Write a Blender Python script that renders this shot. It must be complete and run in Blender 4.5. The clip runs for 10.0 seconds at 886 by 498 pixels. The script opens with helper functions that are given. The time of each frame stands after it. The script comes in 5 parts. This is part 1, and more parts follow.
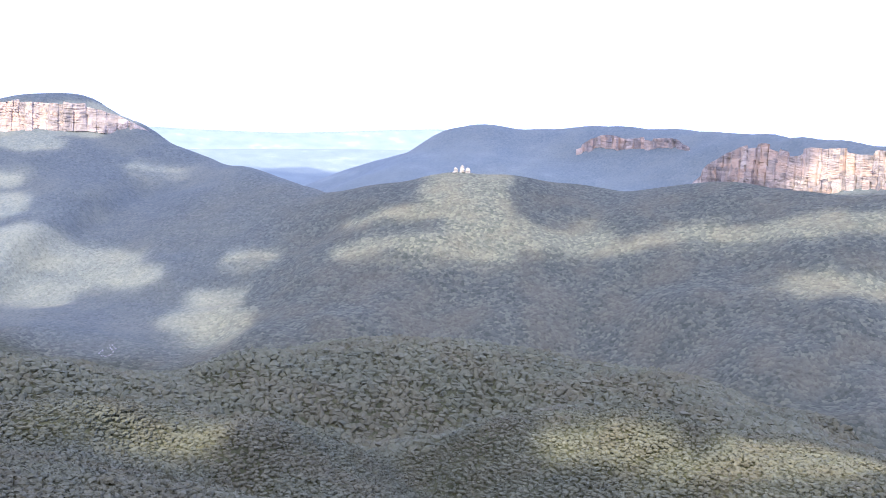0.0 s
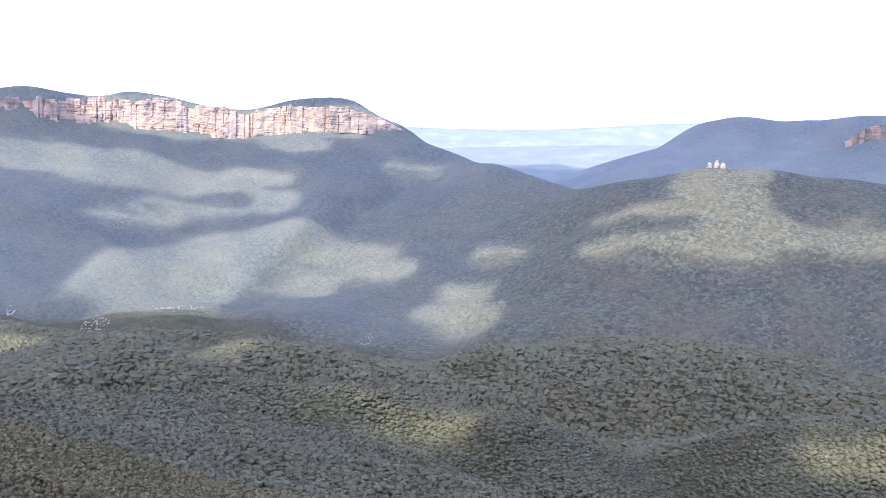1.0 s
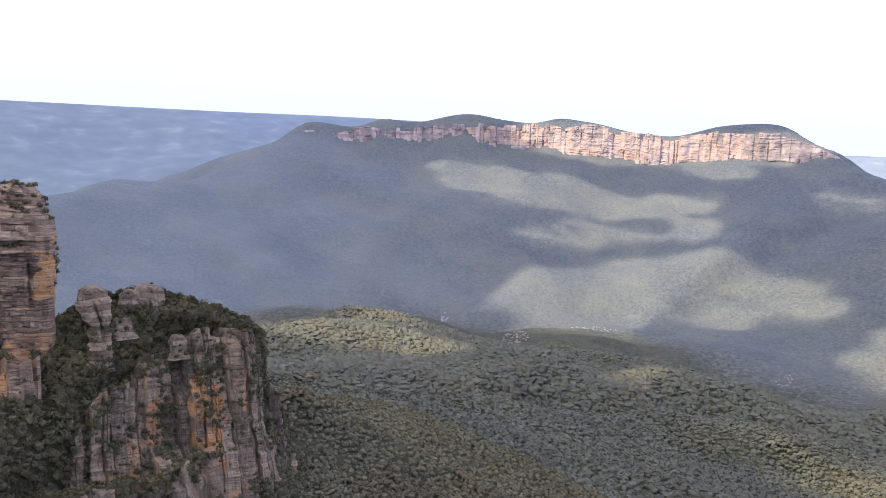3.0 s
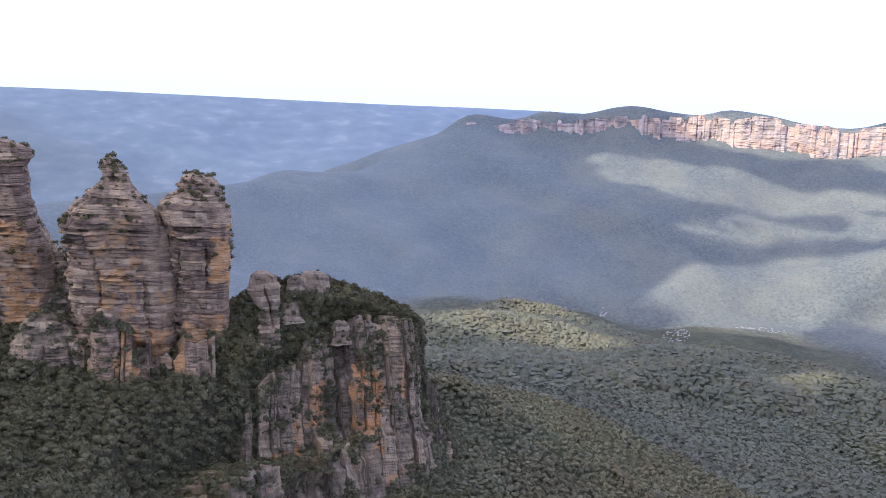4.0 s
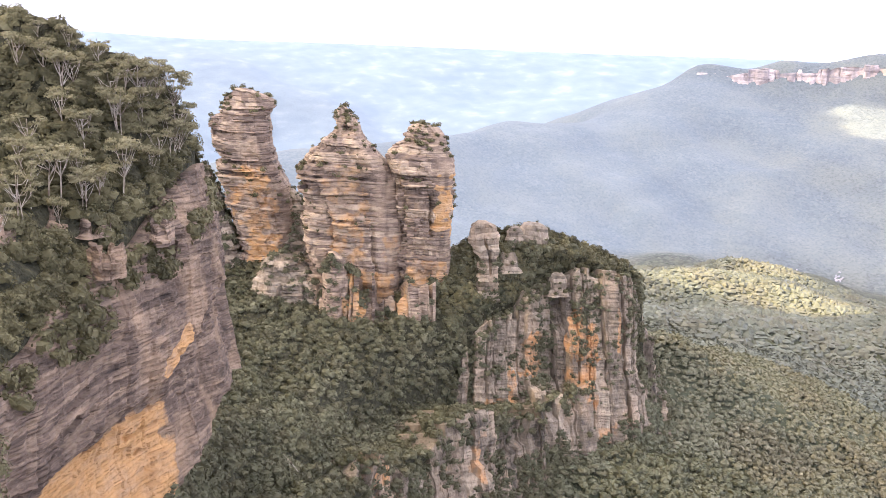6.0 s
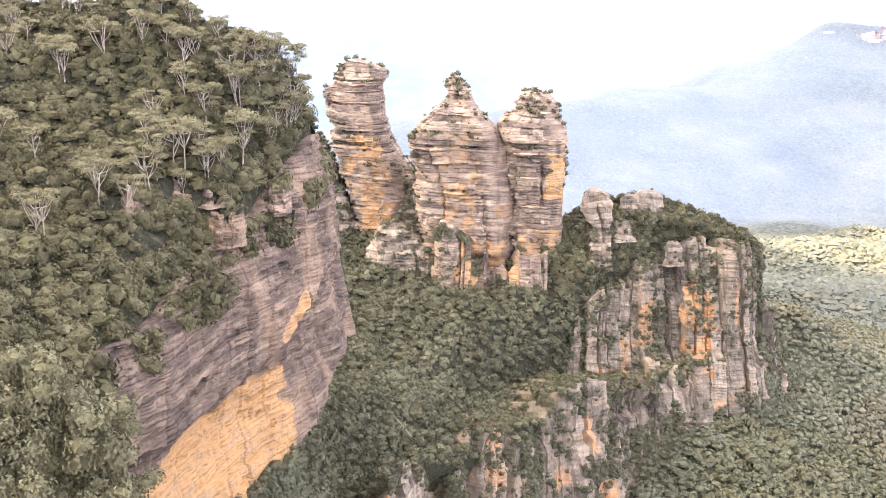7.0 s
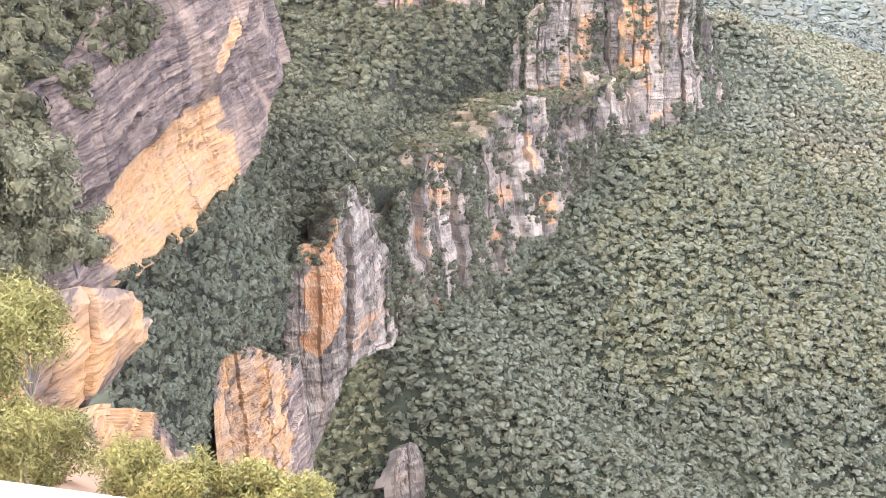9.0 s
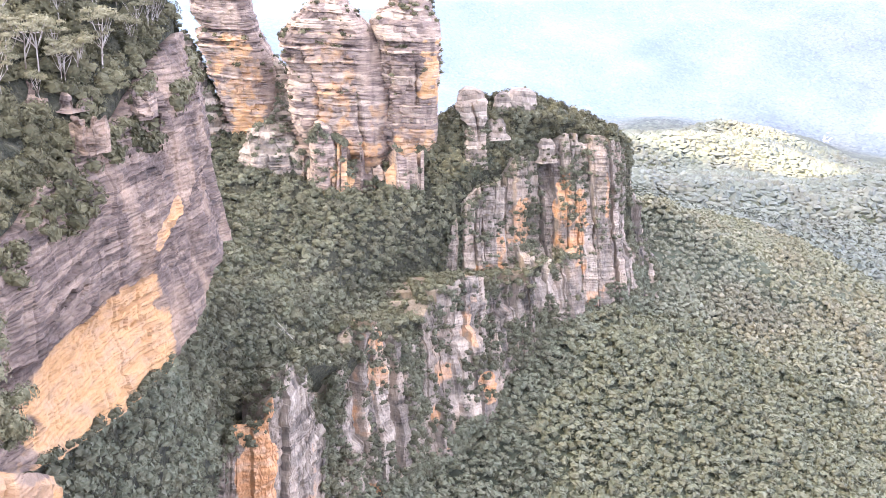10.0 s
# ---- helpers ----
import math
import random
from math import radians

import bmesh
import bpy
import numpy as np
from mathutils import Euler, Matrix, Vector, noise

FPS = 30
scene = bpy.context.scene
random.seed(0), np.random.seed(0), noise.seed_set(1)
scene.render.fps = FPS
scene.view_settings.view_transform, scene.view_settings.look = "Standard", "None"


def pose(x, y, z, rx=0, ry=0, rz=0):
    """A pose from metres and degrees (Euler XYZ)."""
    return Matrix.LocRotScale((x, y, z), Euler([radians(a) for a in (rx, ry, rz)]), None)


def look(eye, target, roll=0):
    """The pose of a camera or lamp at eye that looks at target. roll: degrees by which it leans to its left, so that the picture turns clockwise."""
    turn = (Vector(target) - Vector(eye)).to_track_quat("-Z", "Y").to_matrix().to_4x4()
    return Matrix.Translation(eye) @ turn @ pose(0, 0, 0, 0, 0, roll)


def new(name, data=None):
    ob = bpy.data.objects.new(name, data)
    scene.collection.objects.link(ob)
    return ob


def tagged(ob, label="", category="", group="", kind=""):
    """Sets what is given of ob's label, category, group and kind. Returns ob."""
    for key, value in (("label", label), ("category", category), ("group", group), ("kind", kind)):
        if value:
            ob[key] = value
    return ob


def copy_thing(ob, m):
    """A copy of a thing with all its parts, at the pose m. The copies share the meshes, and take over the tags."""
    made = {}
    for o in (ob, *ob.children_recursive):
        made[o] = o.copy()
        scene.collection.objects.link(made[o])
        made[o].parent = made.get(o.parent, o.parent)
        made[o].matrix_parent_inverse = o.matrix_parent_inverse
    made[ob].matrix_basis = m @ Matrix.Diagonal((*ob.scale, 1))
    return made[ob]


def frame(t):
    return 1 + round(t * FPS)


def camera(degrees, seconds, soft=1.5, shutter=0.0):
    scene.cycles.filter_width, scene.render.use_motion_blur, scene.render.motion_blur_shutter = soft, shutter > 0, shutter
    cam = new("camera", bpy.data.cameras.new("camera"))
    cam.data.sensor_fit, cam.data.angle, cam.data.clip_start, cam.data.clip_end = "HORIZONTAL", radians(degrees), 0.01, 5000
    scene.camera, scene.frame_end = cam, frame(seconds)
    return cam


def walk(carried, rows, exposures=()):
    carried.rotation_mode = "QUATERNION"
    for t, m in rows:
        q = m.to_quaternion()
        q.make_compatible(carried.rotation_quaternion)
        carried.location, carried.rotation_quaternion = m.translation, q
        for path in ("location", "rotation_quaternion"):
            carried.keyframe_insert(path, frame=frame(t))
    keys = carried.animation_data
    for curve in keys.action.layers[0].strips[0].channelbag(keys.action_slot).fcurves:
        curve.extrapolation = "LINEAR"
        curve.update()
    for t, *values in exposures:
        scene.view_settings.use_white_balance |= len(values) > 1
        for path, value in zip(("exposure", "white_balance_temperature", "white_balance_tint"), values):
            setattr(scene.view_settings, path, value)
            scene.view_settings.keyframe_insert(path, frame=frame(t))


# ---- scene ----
# Camera: stands at the lookout and turns. Eye height is z = 0.
cam = camera(50.93, 10.0, soft=0.85)
walk(cam, [
    (0, pose(0, 0, 0, 82.740, -4.178, 0.000)),
    (0.5, pose(0, 0, 0, 81.797, -2.924, 8.204)),
    (1, pose(0, 0, 0, 81.618, -2.780, 15.134)),
    (1.5, pose(0, 0, 0, 81.774, -3.373, 22.600)),
    (2, pose(0, 0, 0, 81.519, -2.880, 29.563)),
    (2.5, pose(0, 0, 0, 81.327, -2.847, 35.323)),
    (3, pose(0, 0, 0, 81.969, -2.735, 40.687)),
    (3.2, pose(0, 0, 0, 82.023, -2.524, 42.951)),
    (4.3, pose(0, 0, 0, 80.752, -2.814, 53.022)),
    (4.5, pose(0, 0, 0, 80.650, -3.090, 54.727)),
    (5, pose(0, 0, 0, 80.190, -3.065, 59.035)),
    (5.2, pose(0, 0, 0, 80.195, -2.703, 60.348)),
    (6.3, pose(0, 0, 0, 77.074, -1.287, 65.912)),
    (6.5, pose(0, 0, 0, 77.549, -0.939, 67.771)),
    (7, pose(0, 0, 0, 75.514, -0.304, 70.748)),
    (7.5, pose(0, 0, 0, 72.341, 0.090, 70.590)),
    (8, pose(0, 0, 0, 67.066, 0.717, 70.451)),
    (8.5, pose(0, 0, 0, 60.517, 1.095, 68.821)),
    (9, pose(0, 0, 0, 58.530, 0.639, 66.413)),
    (9.5, pose(0, 0, 0, 62.421, -0.615, 65.862)),
    (10, pose(0, 0, 0, 69.500, -1.081, 63.109)),
], exposures=[(0.0, 0.44, 5050, 25), (1.0, 0.29, 5100, 25), (2.0, -0.1, 5340, 27), (2.5, -0.15, 5430, 27), (3.0, -0.05, 5430, 27), (4.5, 0.2, 5080, 23), (5.0, 0.85, 5430, 22), (6.3, 1.45, 6030, 22), (7.0, 1.9, 6030, 21), (7.5, 1.95, 5980, 20), (8.0, 1.85, 5920, 19), (8.5, 2.05, 5670, 19), (9.0, 2.25, 5460, 20), (10.0, 2.18, 5360, 24)])

# World, sun
SUN_AZ, SUN_EL = radians(200.0), radians(42.0)
world = bpy.data.worlds.new("sky")
scene.world = world
world.use_nodes = True
wn, wl = world.node_tree.nodes, world.node_tree.links
wn.clear()
sky = wn.new("ShaderNodeTexSky")
sky.sky_type, sky.sun_disc = "NISHITA", False
sky.sun_elevation, sky.sun_rotation = SUN_EL, SUN_AZ
sky.dust_density = 2.0
veil = wn.new("ShaderNodeMix")
veil.data_type = "RGBA"
veil.inputs["Factor"].default_value = 0.7
veil.inputs["B"].default_value = (11.9, 12.6, 14.8, 1)
back = wn.new("ShaderNodeBackground")
back.inputs["Strength"].default_value = 0.12
wout = wn.new("ShaderNodeOutputWorld")
wl.new(sky.outputs[0], veil.inputs["A"])
wl.new(veil.outputs["Result"], back.inputs["Color"])
wl.new(back.outputs[0], wout.inputs["Surface"])
SUN_DIR = Vector((math.sin(SUN_AZ) * math.cos(SUN_EL), math.cos(SUN_AZ) * math.cos(SUN_EL), math.sin(SUN_EL)))
lamp = bpy.data.lights.new("sun", "SUN")
lamp.energy, lamp.angle, lamp.color = 7.0, radians(0.8), (1.0, 0.81, 0.41)
sun = new("sun", lamp)
sun.matrix_world = look(SUN_DIR * 3000, (0, 0, 0))


# ---- numbers ----
def vnoise(p, seed=0):
    """Smooth value noise in -1..1 at the points p (..., 3)."""
    p = np.asarray(p, float)
    i = np.floor(p).astype(np.int64)
    f = p - i
    f = f * f * (3 - 2 * f)
    out = 0.0
    for dx in (0, 1):
        for dy in (0, 1):
            for dz in (0, 1):
                n = (i[..., 0] + dx) * 374761393 + (i[..., 1] + dy) * 668265263 + (i[..., 2] + dz) * 2147483647 + seed * 974711
                n = (n ^ (n >> 13)) * 1274126177 & 0xFFFFFFFF
                n = (n ^ (n >> 16)) & 0xFFFF
                w = (f[..., 0] if dx else 1 - f[..., 0]) * (f[..., 1] if dy else 1 - f[..., 1]) * (f[..., 2] if dz else 1 - f[..., 2])
                out = out + w * (n / 32767.5 - 1)
    return out


def fbm(p, octaves=4, seed=0):
    p = np.asarray(p, float)
    return sum(vnoise(p * 2.03 ** k, seed + k) * 0.5 ** k for k in range(octaves))


def xyz(x, y, z=0.0):
    return np.stack(np.broadcast_arrays(np.asarray(x, float), np.asarray(y, float), np.asarray(z, float)), -1)


def spline(points, n):
    """n points along a smooth line through the given ones."""
    p = np.array(points, float)
    s = np.concatenate([[0], np.cumsum(np.linalg.norm(np.diff(p[:, :2], axis=0), axis=1) + 1e-3)])
    m = np.gradient(p, s, axis=0)
    u = np.linspace(0, s[-1], n)
    k = np.clip(np.searchsorted(s, u, side="right") - 1, 0, len(s) - 2)
    h = (s[k + 1] - s[k])[:, None]
    t = ((u - s[k]) / (s[k + 1] - s[k]))[:, None]
    return ((1 + 2 * t) * (1 - t) ** 2 * p[k] + t * (1 - t) ** 2 * h * m[k] * 0.8
            + t * t * (3 - 2 * t) * p[k + 1] + t * t * (t - 1) * h * m[k + 1] * 0.8)


def mesh_of(name, verts, faces, smooth=False, values=None):
    """A mesh from an array of corners and an array of faces of equal size. values: named floats, one a corner."""
    me = bpy.data.meshes.new(name)
    verts, faces = np.asarray(verts, np.float32).reshape(-1, 3), np.asarray(faces, np.int32)
    n, k = faces.shape
    me.vertices.add(len(verts))
    me.vertices.foreach_set("co", verts.ravel())
    me.loops.add(n * k)
    me.loops.foreach_set("vertex_index", faces.ravel())
    me.polygons.add(n)
    me.polygons.foreach_set("loop_start", np.arange(0, n * k, k, dtype=np.int32))
    me.polygons.foreach_set("use_smooth", np.full(n, smooth))
    for key, v in (values or {}).items():
        me.attributes.new(key, "FLOAT", "POINT").data.foreach_set("value", np.asarray(v, np.float32).ravel())
    me.update(calc_edges=True)
    me.validate()
    return me


def grid_faces(rows, cols, closed=False):
    i, j = np.meshgrid(np.arange(rows - 1), np.arange(cols if closed else cols - 1), indexing="ij")
    a, b = i * cols + j, i * cols + (j + 1) % cols
    return np.stack([a, b, b + cols, a + cols], -1).reshape(-1, 4)


# ---- materials ----
def material(name, rough=0.9):
    m = bpy.data.materials.new(name)
    m.use_nodes = True
    n = m.node_tree.nodes
    n["Principled BSDF"].inputs["Roughness"].default_value = rough
    n["Principled BSDF"].inputs["Specular IOR Level"].default_value = 0.25
    return m, n, m.node_tree.links, n["Principled BSDF"]


def noise_node(n, links, scale, detail=4.0, stretch=(1, 1, 1)):
    pos = n.new("ShaderNodeNewGeometry")
    mp = n.new("ShaderNodeMapping")
    mp.inputs["Scale"].default_value = [scale * s for s in stretch]
    tex = n.new("ShaderNodeTexNoise")
    tex.inputs["Scale"].default_value, tex.inputs["Detail"].default_value = 1.0, detail
    links.new(pos.outputs["Position"], mp.inputs["Vector"])
    links.new(mp.outputs[0], tex.inputs["Vector"])
    return tex.outputs["Fac"]


def ramp(n, links, value, *stops):
    r = n.new("ShaderNodeValToRGB")
    e = r.color_ramp.elements
    while len(e) < len(stops):
        e.new(0.5)
    for k, (at, c) in enumerate(stops):
        e[k].position, e[k].color = at, (*c, 1) if len(c) == 3 else c
    links.new(value, r.inputs["Fac"])
    return r.outputs["Color"]


def mixed(n, links, fac, a, b, how="MIX"):
    x = n.new("ShaderNodeMix")
    x.data_type, x.blend_type = "RGBA", how
    for key, v in (("Factor", fac), ("A", a), ("B", b)):
        s = x.inputs[key]
        if isinstance(v, (int, float)):
            s.default_value = v
        elif isinstance(v, (tuple, list)):
            s.default_value = (*v, 1)
        else:
            links.new(v, s)
    return x.outputs["Result"]


def bump(n, links, height, bsdf, strength, distance):
    b = n.new("ShaderNodeBump")
    b.inputs["Strength"].default_value, b.inputs["Distance"].default_value = strength, distance
    links.new(height, b.inputs["Height"])
    links.new(b.outputs[0], bsdf.inputs["Normal"])


def foliage(name, dark, mid, light, patch=0.006, warm=None, fine=0.16, share=0.5):
    """Tree crowns: each crown its own tone, stands of trees in patches."""
    m, n, links, bsdf = material(name, 0.75)
    geo = n.new("ShaderNodeNewGeometry")
    each = ramp(n, links, geo.outputs["Random Per Island"], (0.0, dark), (0.55, mid), (0.93, mid), (1.0, light))
    stand_or_haze = ramp(n, links, noise_node(n, links, patch, 3), (0.3, dark), (0.5, mid), (0.75, light))
    tone = mixed(n, links, share, each, stand_or_haze)
    tone = mixed(n, links, ramp(n, links, noise_node(n, links, fine, 2), (0.35, (0, 0, 0)), (0.72, (0.35,) * 3)), tone, light)
    if warm:
        where = ramp(n, links, noise_node(n, links, patch * 2.3, 4), (0.46, (0, 0, 0)), (0.62, (0.7,) * 3))
        tone = mixed(n, links, where, tone, mixed(n, links, 0.5, each, warm))
    links.new(tone, bsdf.inputs["Base Color"])
    return m


def rock(name, pale, body, dark, iron, bed=0.35, upright=False):
    """Bedded sandstone: tones block by block, grain, dark weathered streaks, fresh iron-orange faces."""
    m, n, links, bsdf = material(name, 0.92)
    tone = n.new("ShaderNodeAttribute")
    tone.attribute_name = "tone"
    grain = noise_node(n, links, bed * 2, 7, (0.9, 0.9, 0.3) if upright else (0.35, 0.35, 1.4))
    blend = n.new("ShaderNodeMath")
    blend.operation = "MULTIPLY_ADD"
    links.new(grain, blend.inputs[0])
    blend.inputs[1].default_value = 0.9
    links.new(tone.outputs["Fac"], blend.inputs[2])
    base = ramp(n, links, blend.outputs[0], (0.45, dark), (0.72, [0.75 * k for k in body]), (1.0, body))
    scaled = n.new("ShaderNodeMapRange")
    links.new(blend.outputs[0], scaled.inputs["Value"])
    scaled.inputs["From Min"].default_value, scaled.inputs["From Max"].default_value = 0.95, 1.4
    base = mixed(n, links, scaled.outputs[0], base, pale)
    if not upright:
        seams = noise_node(n, links, bed * 6, 3, (0.045, 0.045, 1.0))
        base = mixed(n, links, ramp(n, links, seams, (0.30, (0.7,) * 3), (0.42, (0, 0, 0))), base, [0.8 * k for k in dark])
        base = mixed(n, links, ramp(n, links, seams, (0.56, (0, 0, 0)), (0.70, (0.6,) * 3)), base, pale)
    streak = noise_node(n, links, bed * 0.8, 6, (1, 1, 0.2))
    base = mixed(n, links, ramp(n, links, streak, (0.58, (0, 0, 0)), (0.74, (0.6,) * 3)), base, dark)
    cream = noise_node(n, links, bed * 0.25, 5, (1, 1, 0.6))
    base = mixed(n, links, ramp(n, links, cream, (0.52, (0, 0, 0)), (0.68, (0.55,) * 3)), base, tuple(0.8 * a + 0.2 * b for a, b in zip(pale, iron)))
    att = n.new("ShaderNodeAttribute")
    att.attribute_name = "iron"
    add = n.new("ShaderNodeMath")
    add.operation = "MULTIPLY_ADD"
    links.new(noise_node(n, links, bed * 0.6, 6, (1, 1, 0.7)), add.inputs[0])
    add.inputs[1].default_value = 1.0
    links.new(att.outputs["Fac"], add.inputs[2])
    mask = ramp(n, links, add.outputs[0], (0.70, (0, 0, 0)), (1.12, (0.92,) * 3))
    fresh = ramp(n, links, noise_node(n, links, bed * 1.3, 7, (0.5, 0.5, 1.0)), (0.2, [0.8 * k for k in iron]), (0.42, iron), (0.62, tuple(0.35 * a + 0.65 * b for a, b in zip(pale, iron))), (0.8, tuple(0.7 * a + 0.3 * b for a, b in zip(pale, iron))))
    links.new(mixed(n, links, mask, base, fresh), bsdf.inputs["Base Color"])
    bump(n, links, noise_node(n, links, 1.3, 7, (1.1, 1.1, 0.45) if upright else (0.5, 0.5, 1.6)), bsdf, 0.8, 0.8)
    return m


M_NEAR = foliage("ridge_scrub", (0.025, 0.023, 0.010), (0.084, 0.075, 0.034), (0.23, 0.203, 0.105), 0.08)
M_GUM = foliage("gum_leaves", (0.085, 0.076, 0.036), (0.21, 0.185, 0.098), (0.36, 0.32, 0.19), 0.10)
M_TALUS = foliage("gully_forest", (0.074, 0.078, 0.044), (0.128, 0.130, 0.078), (0.205, 0.198, 0.124), 0.10, (0.155, 0.13, 0.075), 0.3, 0.72)
M_SCRUB = foliage("terrace_scrub", (0.028, 0.030, 0.015), (0.088, 0.086, 0.046), (0.22, 0.207, 0.125), 0.05, (0.125, 0.105, 0.06))
M_FOOT = foliage("foot_forest", (0.085, 0.086, 0.052), (0.165, 0.160, 0.100), (0.27, 0.255, 0.165), 0.012, (0.20, 0.155, 0.09))
M_HILL = foliage("dry_forest", (0.064, 0.072, 0.056), (0.116, 0.123, 0.095), (0.172, 0.172, 0.126), 0.006, (0.130, 0.112, 0.078), 0.045, 0.38)
M_ROCK = rock("sandstone", (0.49, 0.375, 0.262), (0.245, 0.178, 0.135), (0.070, 0.052, 0.042), (0.54, 0.30, 0.12))
M_FACE = rock("banded_sandstone", (0.32, 0.232, 0.162), (0.150, 0.108, 0.082), (0.034, 0.025, 0.020), (0.50, 0.285, 0.118))
M_BUTTRESS = rock("buttress_sandstone", (0.425, 0.345, 0.252), (0.215, 0.172, 0.128), (0.055, 0.045, 0.034), (0.50, 0.255, 0.105), 0.35, True)
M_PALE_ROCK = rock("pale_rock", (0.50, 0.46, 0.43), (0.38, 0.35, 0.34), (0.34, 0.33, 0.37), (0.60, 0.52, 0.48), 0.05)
# sandstone of the far cliffs, paled and blued: distance haze in its colour
M_HAZED_ROCK = rock("hazed_sandstone", (0.52, 0.45, 0.43), (0.33, 0.285, 0.285), (0.17, 0.165, 0.185), (0.47, 0.345, 0.29), 0.055, True)


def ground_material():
    """Leaf litter and understorey; farther slopes turn bluer and paler, aerial haze painted into the base colour."""
    m, n, links, bsdf = material("forest_floor", 0.95)
    a = ramp(n, links, noise_node(n, links, 0.03, 6), (0.3, (0.04, 0.045, 0.026)), (0.6, (0.082, 0.086, 0.052)), (0.8, (0.13, 0.128, 0.08)))
    cells = n.new("ShaderNodeTexVoronoi")
    cells.inputs["Scale"].default_value = 0.14
    where = n.new("ShaderNodeNewGeometry")
    links.new(where.outputs["Position"], cells.inputs["Vector"])
    crown = n.new("ShaderNodeMath")
    crown.operation = "SUBTRACT"
    crown.inputs[0].default_value = 1.0
    links.new(cells.outputs["Distance"], crown.inputs[1])
    each = n.new("ShaderNodeSeparateColor")
    links.new(cells.outputs["Color"], each.inputs[0])
    # b and c: blue-grey of distance haze, put into the far slopes' colour
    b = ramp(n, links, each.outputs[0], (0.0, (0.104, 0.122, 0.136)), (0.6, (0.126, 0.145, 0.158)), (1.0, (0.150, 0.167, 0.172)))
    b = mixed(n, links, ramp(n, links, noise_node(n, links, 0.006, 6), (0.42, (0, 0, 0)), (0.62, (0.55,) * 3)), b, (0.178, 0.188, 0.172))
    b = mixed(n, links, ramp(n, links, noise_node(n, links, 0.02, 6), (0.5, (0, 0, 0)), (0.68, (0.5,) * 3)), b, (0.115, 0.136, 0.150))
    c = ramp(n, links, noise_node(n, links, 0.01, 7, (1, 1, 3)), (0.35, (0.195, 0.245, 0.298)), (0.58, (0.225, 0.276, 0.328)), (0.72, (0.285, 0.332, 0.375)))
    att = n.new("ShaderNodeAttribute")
    att.attribute_name = "stand_or_haze"
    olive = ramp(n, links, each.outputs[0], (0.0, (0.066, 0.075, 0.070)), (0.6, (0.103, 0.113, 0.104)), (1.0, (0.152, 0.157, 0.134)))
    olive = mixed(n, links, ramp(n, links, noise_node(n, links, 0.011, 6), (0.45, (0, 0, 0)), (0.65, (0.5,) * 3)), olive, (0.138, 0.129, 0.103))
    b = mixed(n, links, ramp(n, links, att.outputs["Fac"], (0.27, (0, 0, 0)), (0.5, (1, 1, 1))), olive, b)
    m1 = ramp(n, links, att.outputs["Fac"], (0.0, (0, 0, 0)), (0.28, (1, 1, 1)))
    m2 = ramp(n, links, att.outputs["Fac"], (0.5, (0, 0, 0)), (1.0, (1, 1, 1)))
    # random dark specks: shade between tree crowns painted into the canopy colour
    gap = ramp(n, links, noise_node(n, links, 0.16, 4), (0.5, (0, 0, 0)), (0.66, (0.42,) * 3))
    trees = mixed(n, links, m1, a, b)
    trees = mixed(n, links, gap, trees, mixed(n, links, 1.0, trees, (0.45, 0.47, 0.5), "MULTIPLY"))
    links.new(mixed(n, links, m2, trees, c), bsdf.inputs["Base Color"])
    bump(n, links, crown.outputs[0], bsdf, 0.4, 5.0)
    relief = ramp(n, links, att.outputs["Fac"], (0.28, (0.5,) * 3), (0.5, (0.12,) * 3))
    links.new(relief, bsdf.inputs["Normal"].links[0].from_node.inputs["Strength"])
    return m


M_GROUND = ground_material()


def shaded_litter_material():
    """Leaf litter and undergrowth, painted dark as the shade between the bushes."""
    m, n, links, bsdf = material("shaded_leaf_litter", 0.95)
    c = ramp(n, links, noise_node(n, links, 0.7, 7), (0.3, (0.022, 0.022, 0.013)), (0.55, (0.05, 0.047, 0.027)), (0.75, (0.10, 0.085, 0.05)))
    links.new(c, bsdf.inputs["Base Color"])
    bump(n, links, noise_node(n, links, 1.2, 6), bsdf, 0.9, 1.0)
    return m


M_SHADED_LITTER = shaded_litter_material()

# ---- the land ----
# crest lines of spurs and ridges: (points), side slope, crown half-width, painted haze share
TALUS = [(-60, -40, -205), (-150, 10, -212), (-234.2, 52.6, -220.1), (-247.6, 85.7, -189.2), (-269.8, 131.1, -202.7), (-287.8, 181.1, -189.6), (-325.2, 253.0, -174.6), (-338.0, 289.4, -180.4), (-395.2, 337.9, -151.9), (-412.3, 379.0, -176.4)]
SPUR_MID = [(-232.2, 1360.3, -347.9), (-94.7, 1426.9, -331.3), (82.3, 1417.6, -329.8), (287.8, 1339.4, -324.5), (353.5, 1271.8, -314.4), (375.6, 1181.7, -316.8), (405.6, 1076.1, -311.7), (441.3, 952.8, -307.2), (453.4, 868.8, -299.3)]
SPUR_FRONT = [(-105.4, 1175.3, -426.4), (10.9, 1149.9, -387.9), (105.7, 1105.0, -344.2), (167.6, 1066.9, -313.7), (248.8, 989.2, -292.4), (313.2, 896.9, -289.6), (398.7, 762.0, -269.9)]
HILL_LEFT = [(-560.4, 652.4, -275.6), (-509.8, 741.7, -282.4), (-412.6, 866.8, -301.5), (-323.9, 935.5, -305.3), (-248.8, 947.9, -328.1), (-166.7, 945.4, -324.4), (-108.9, 893.4, -348.3)]
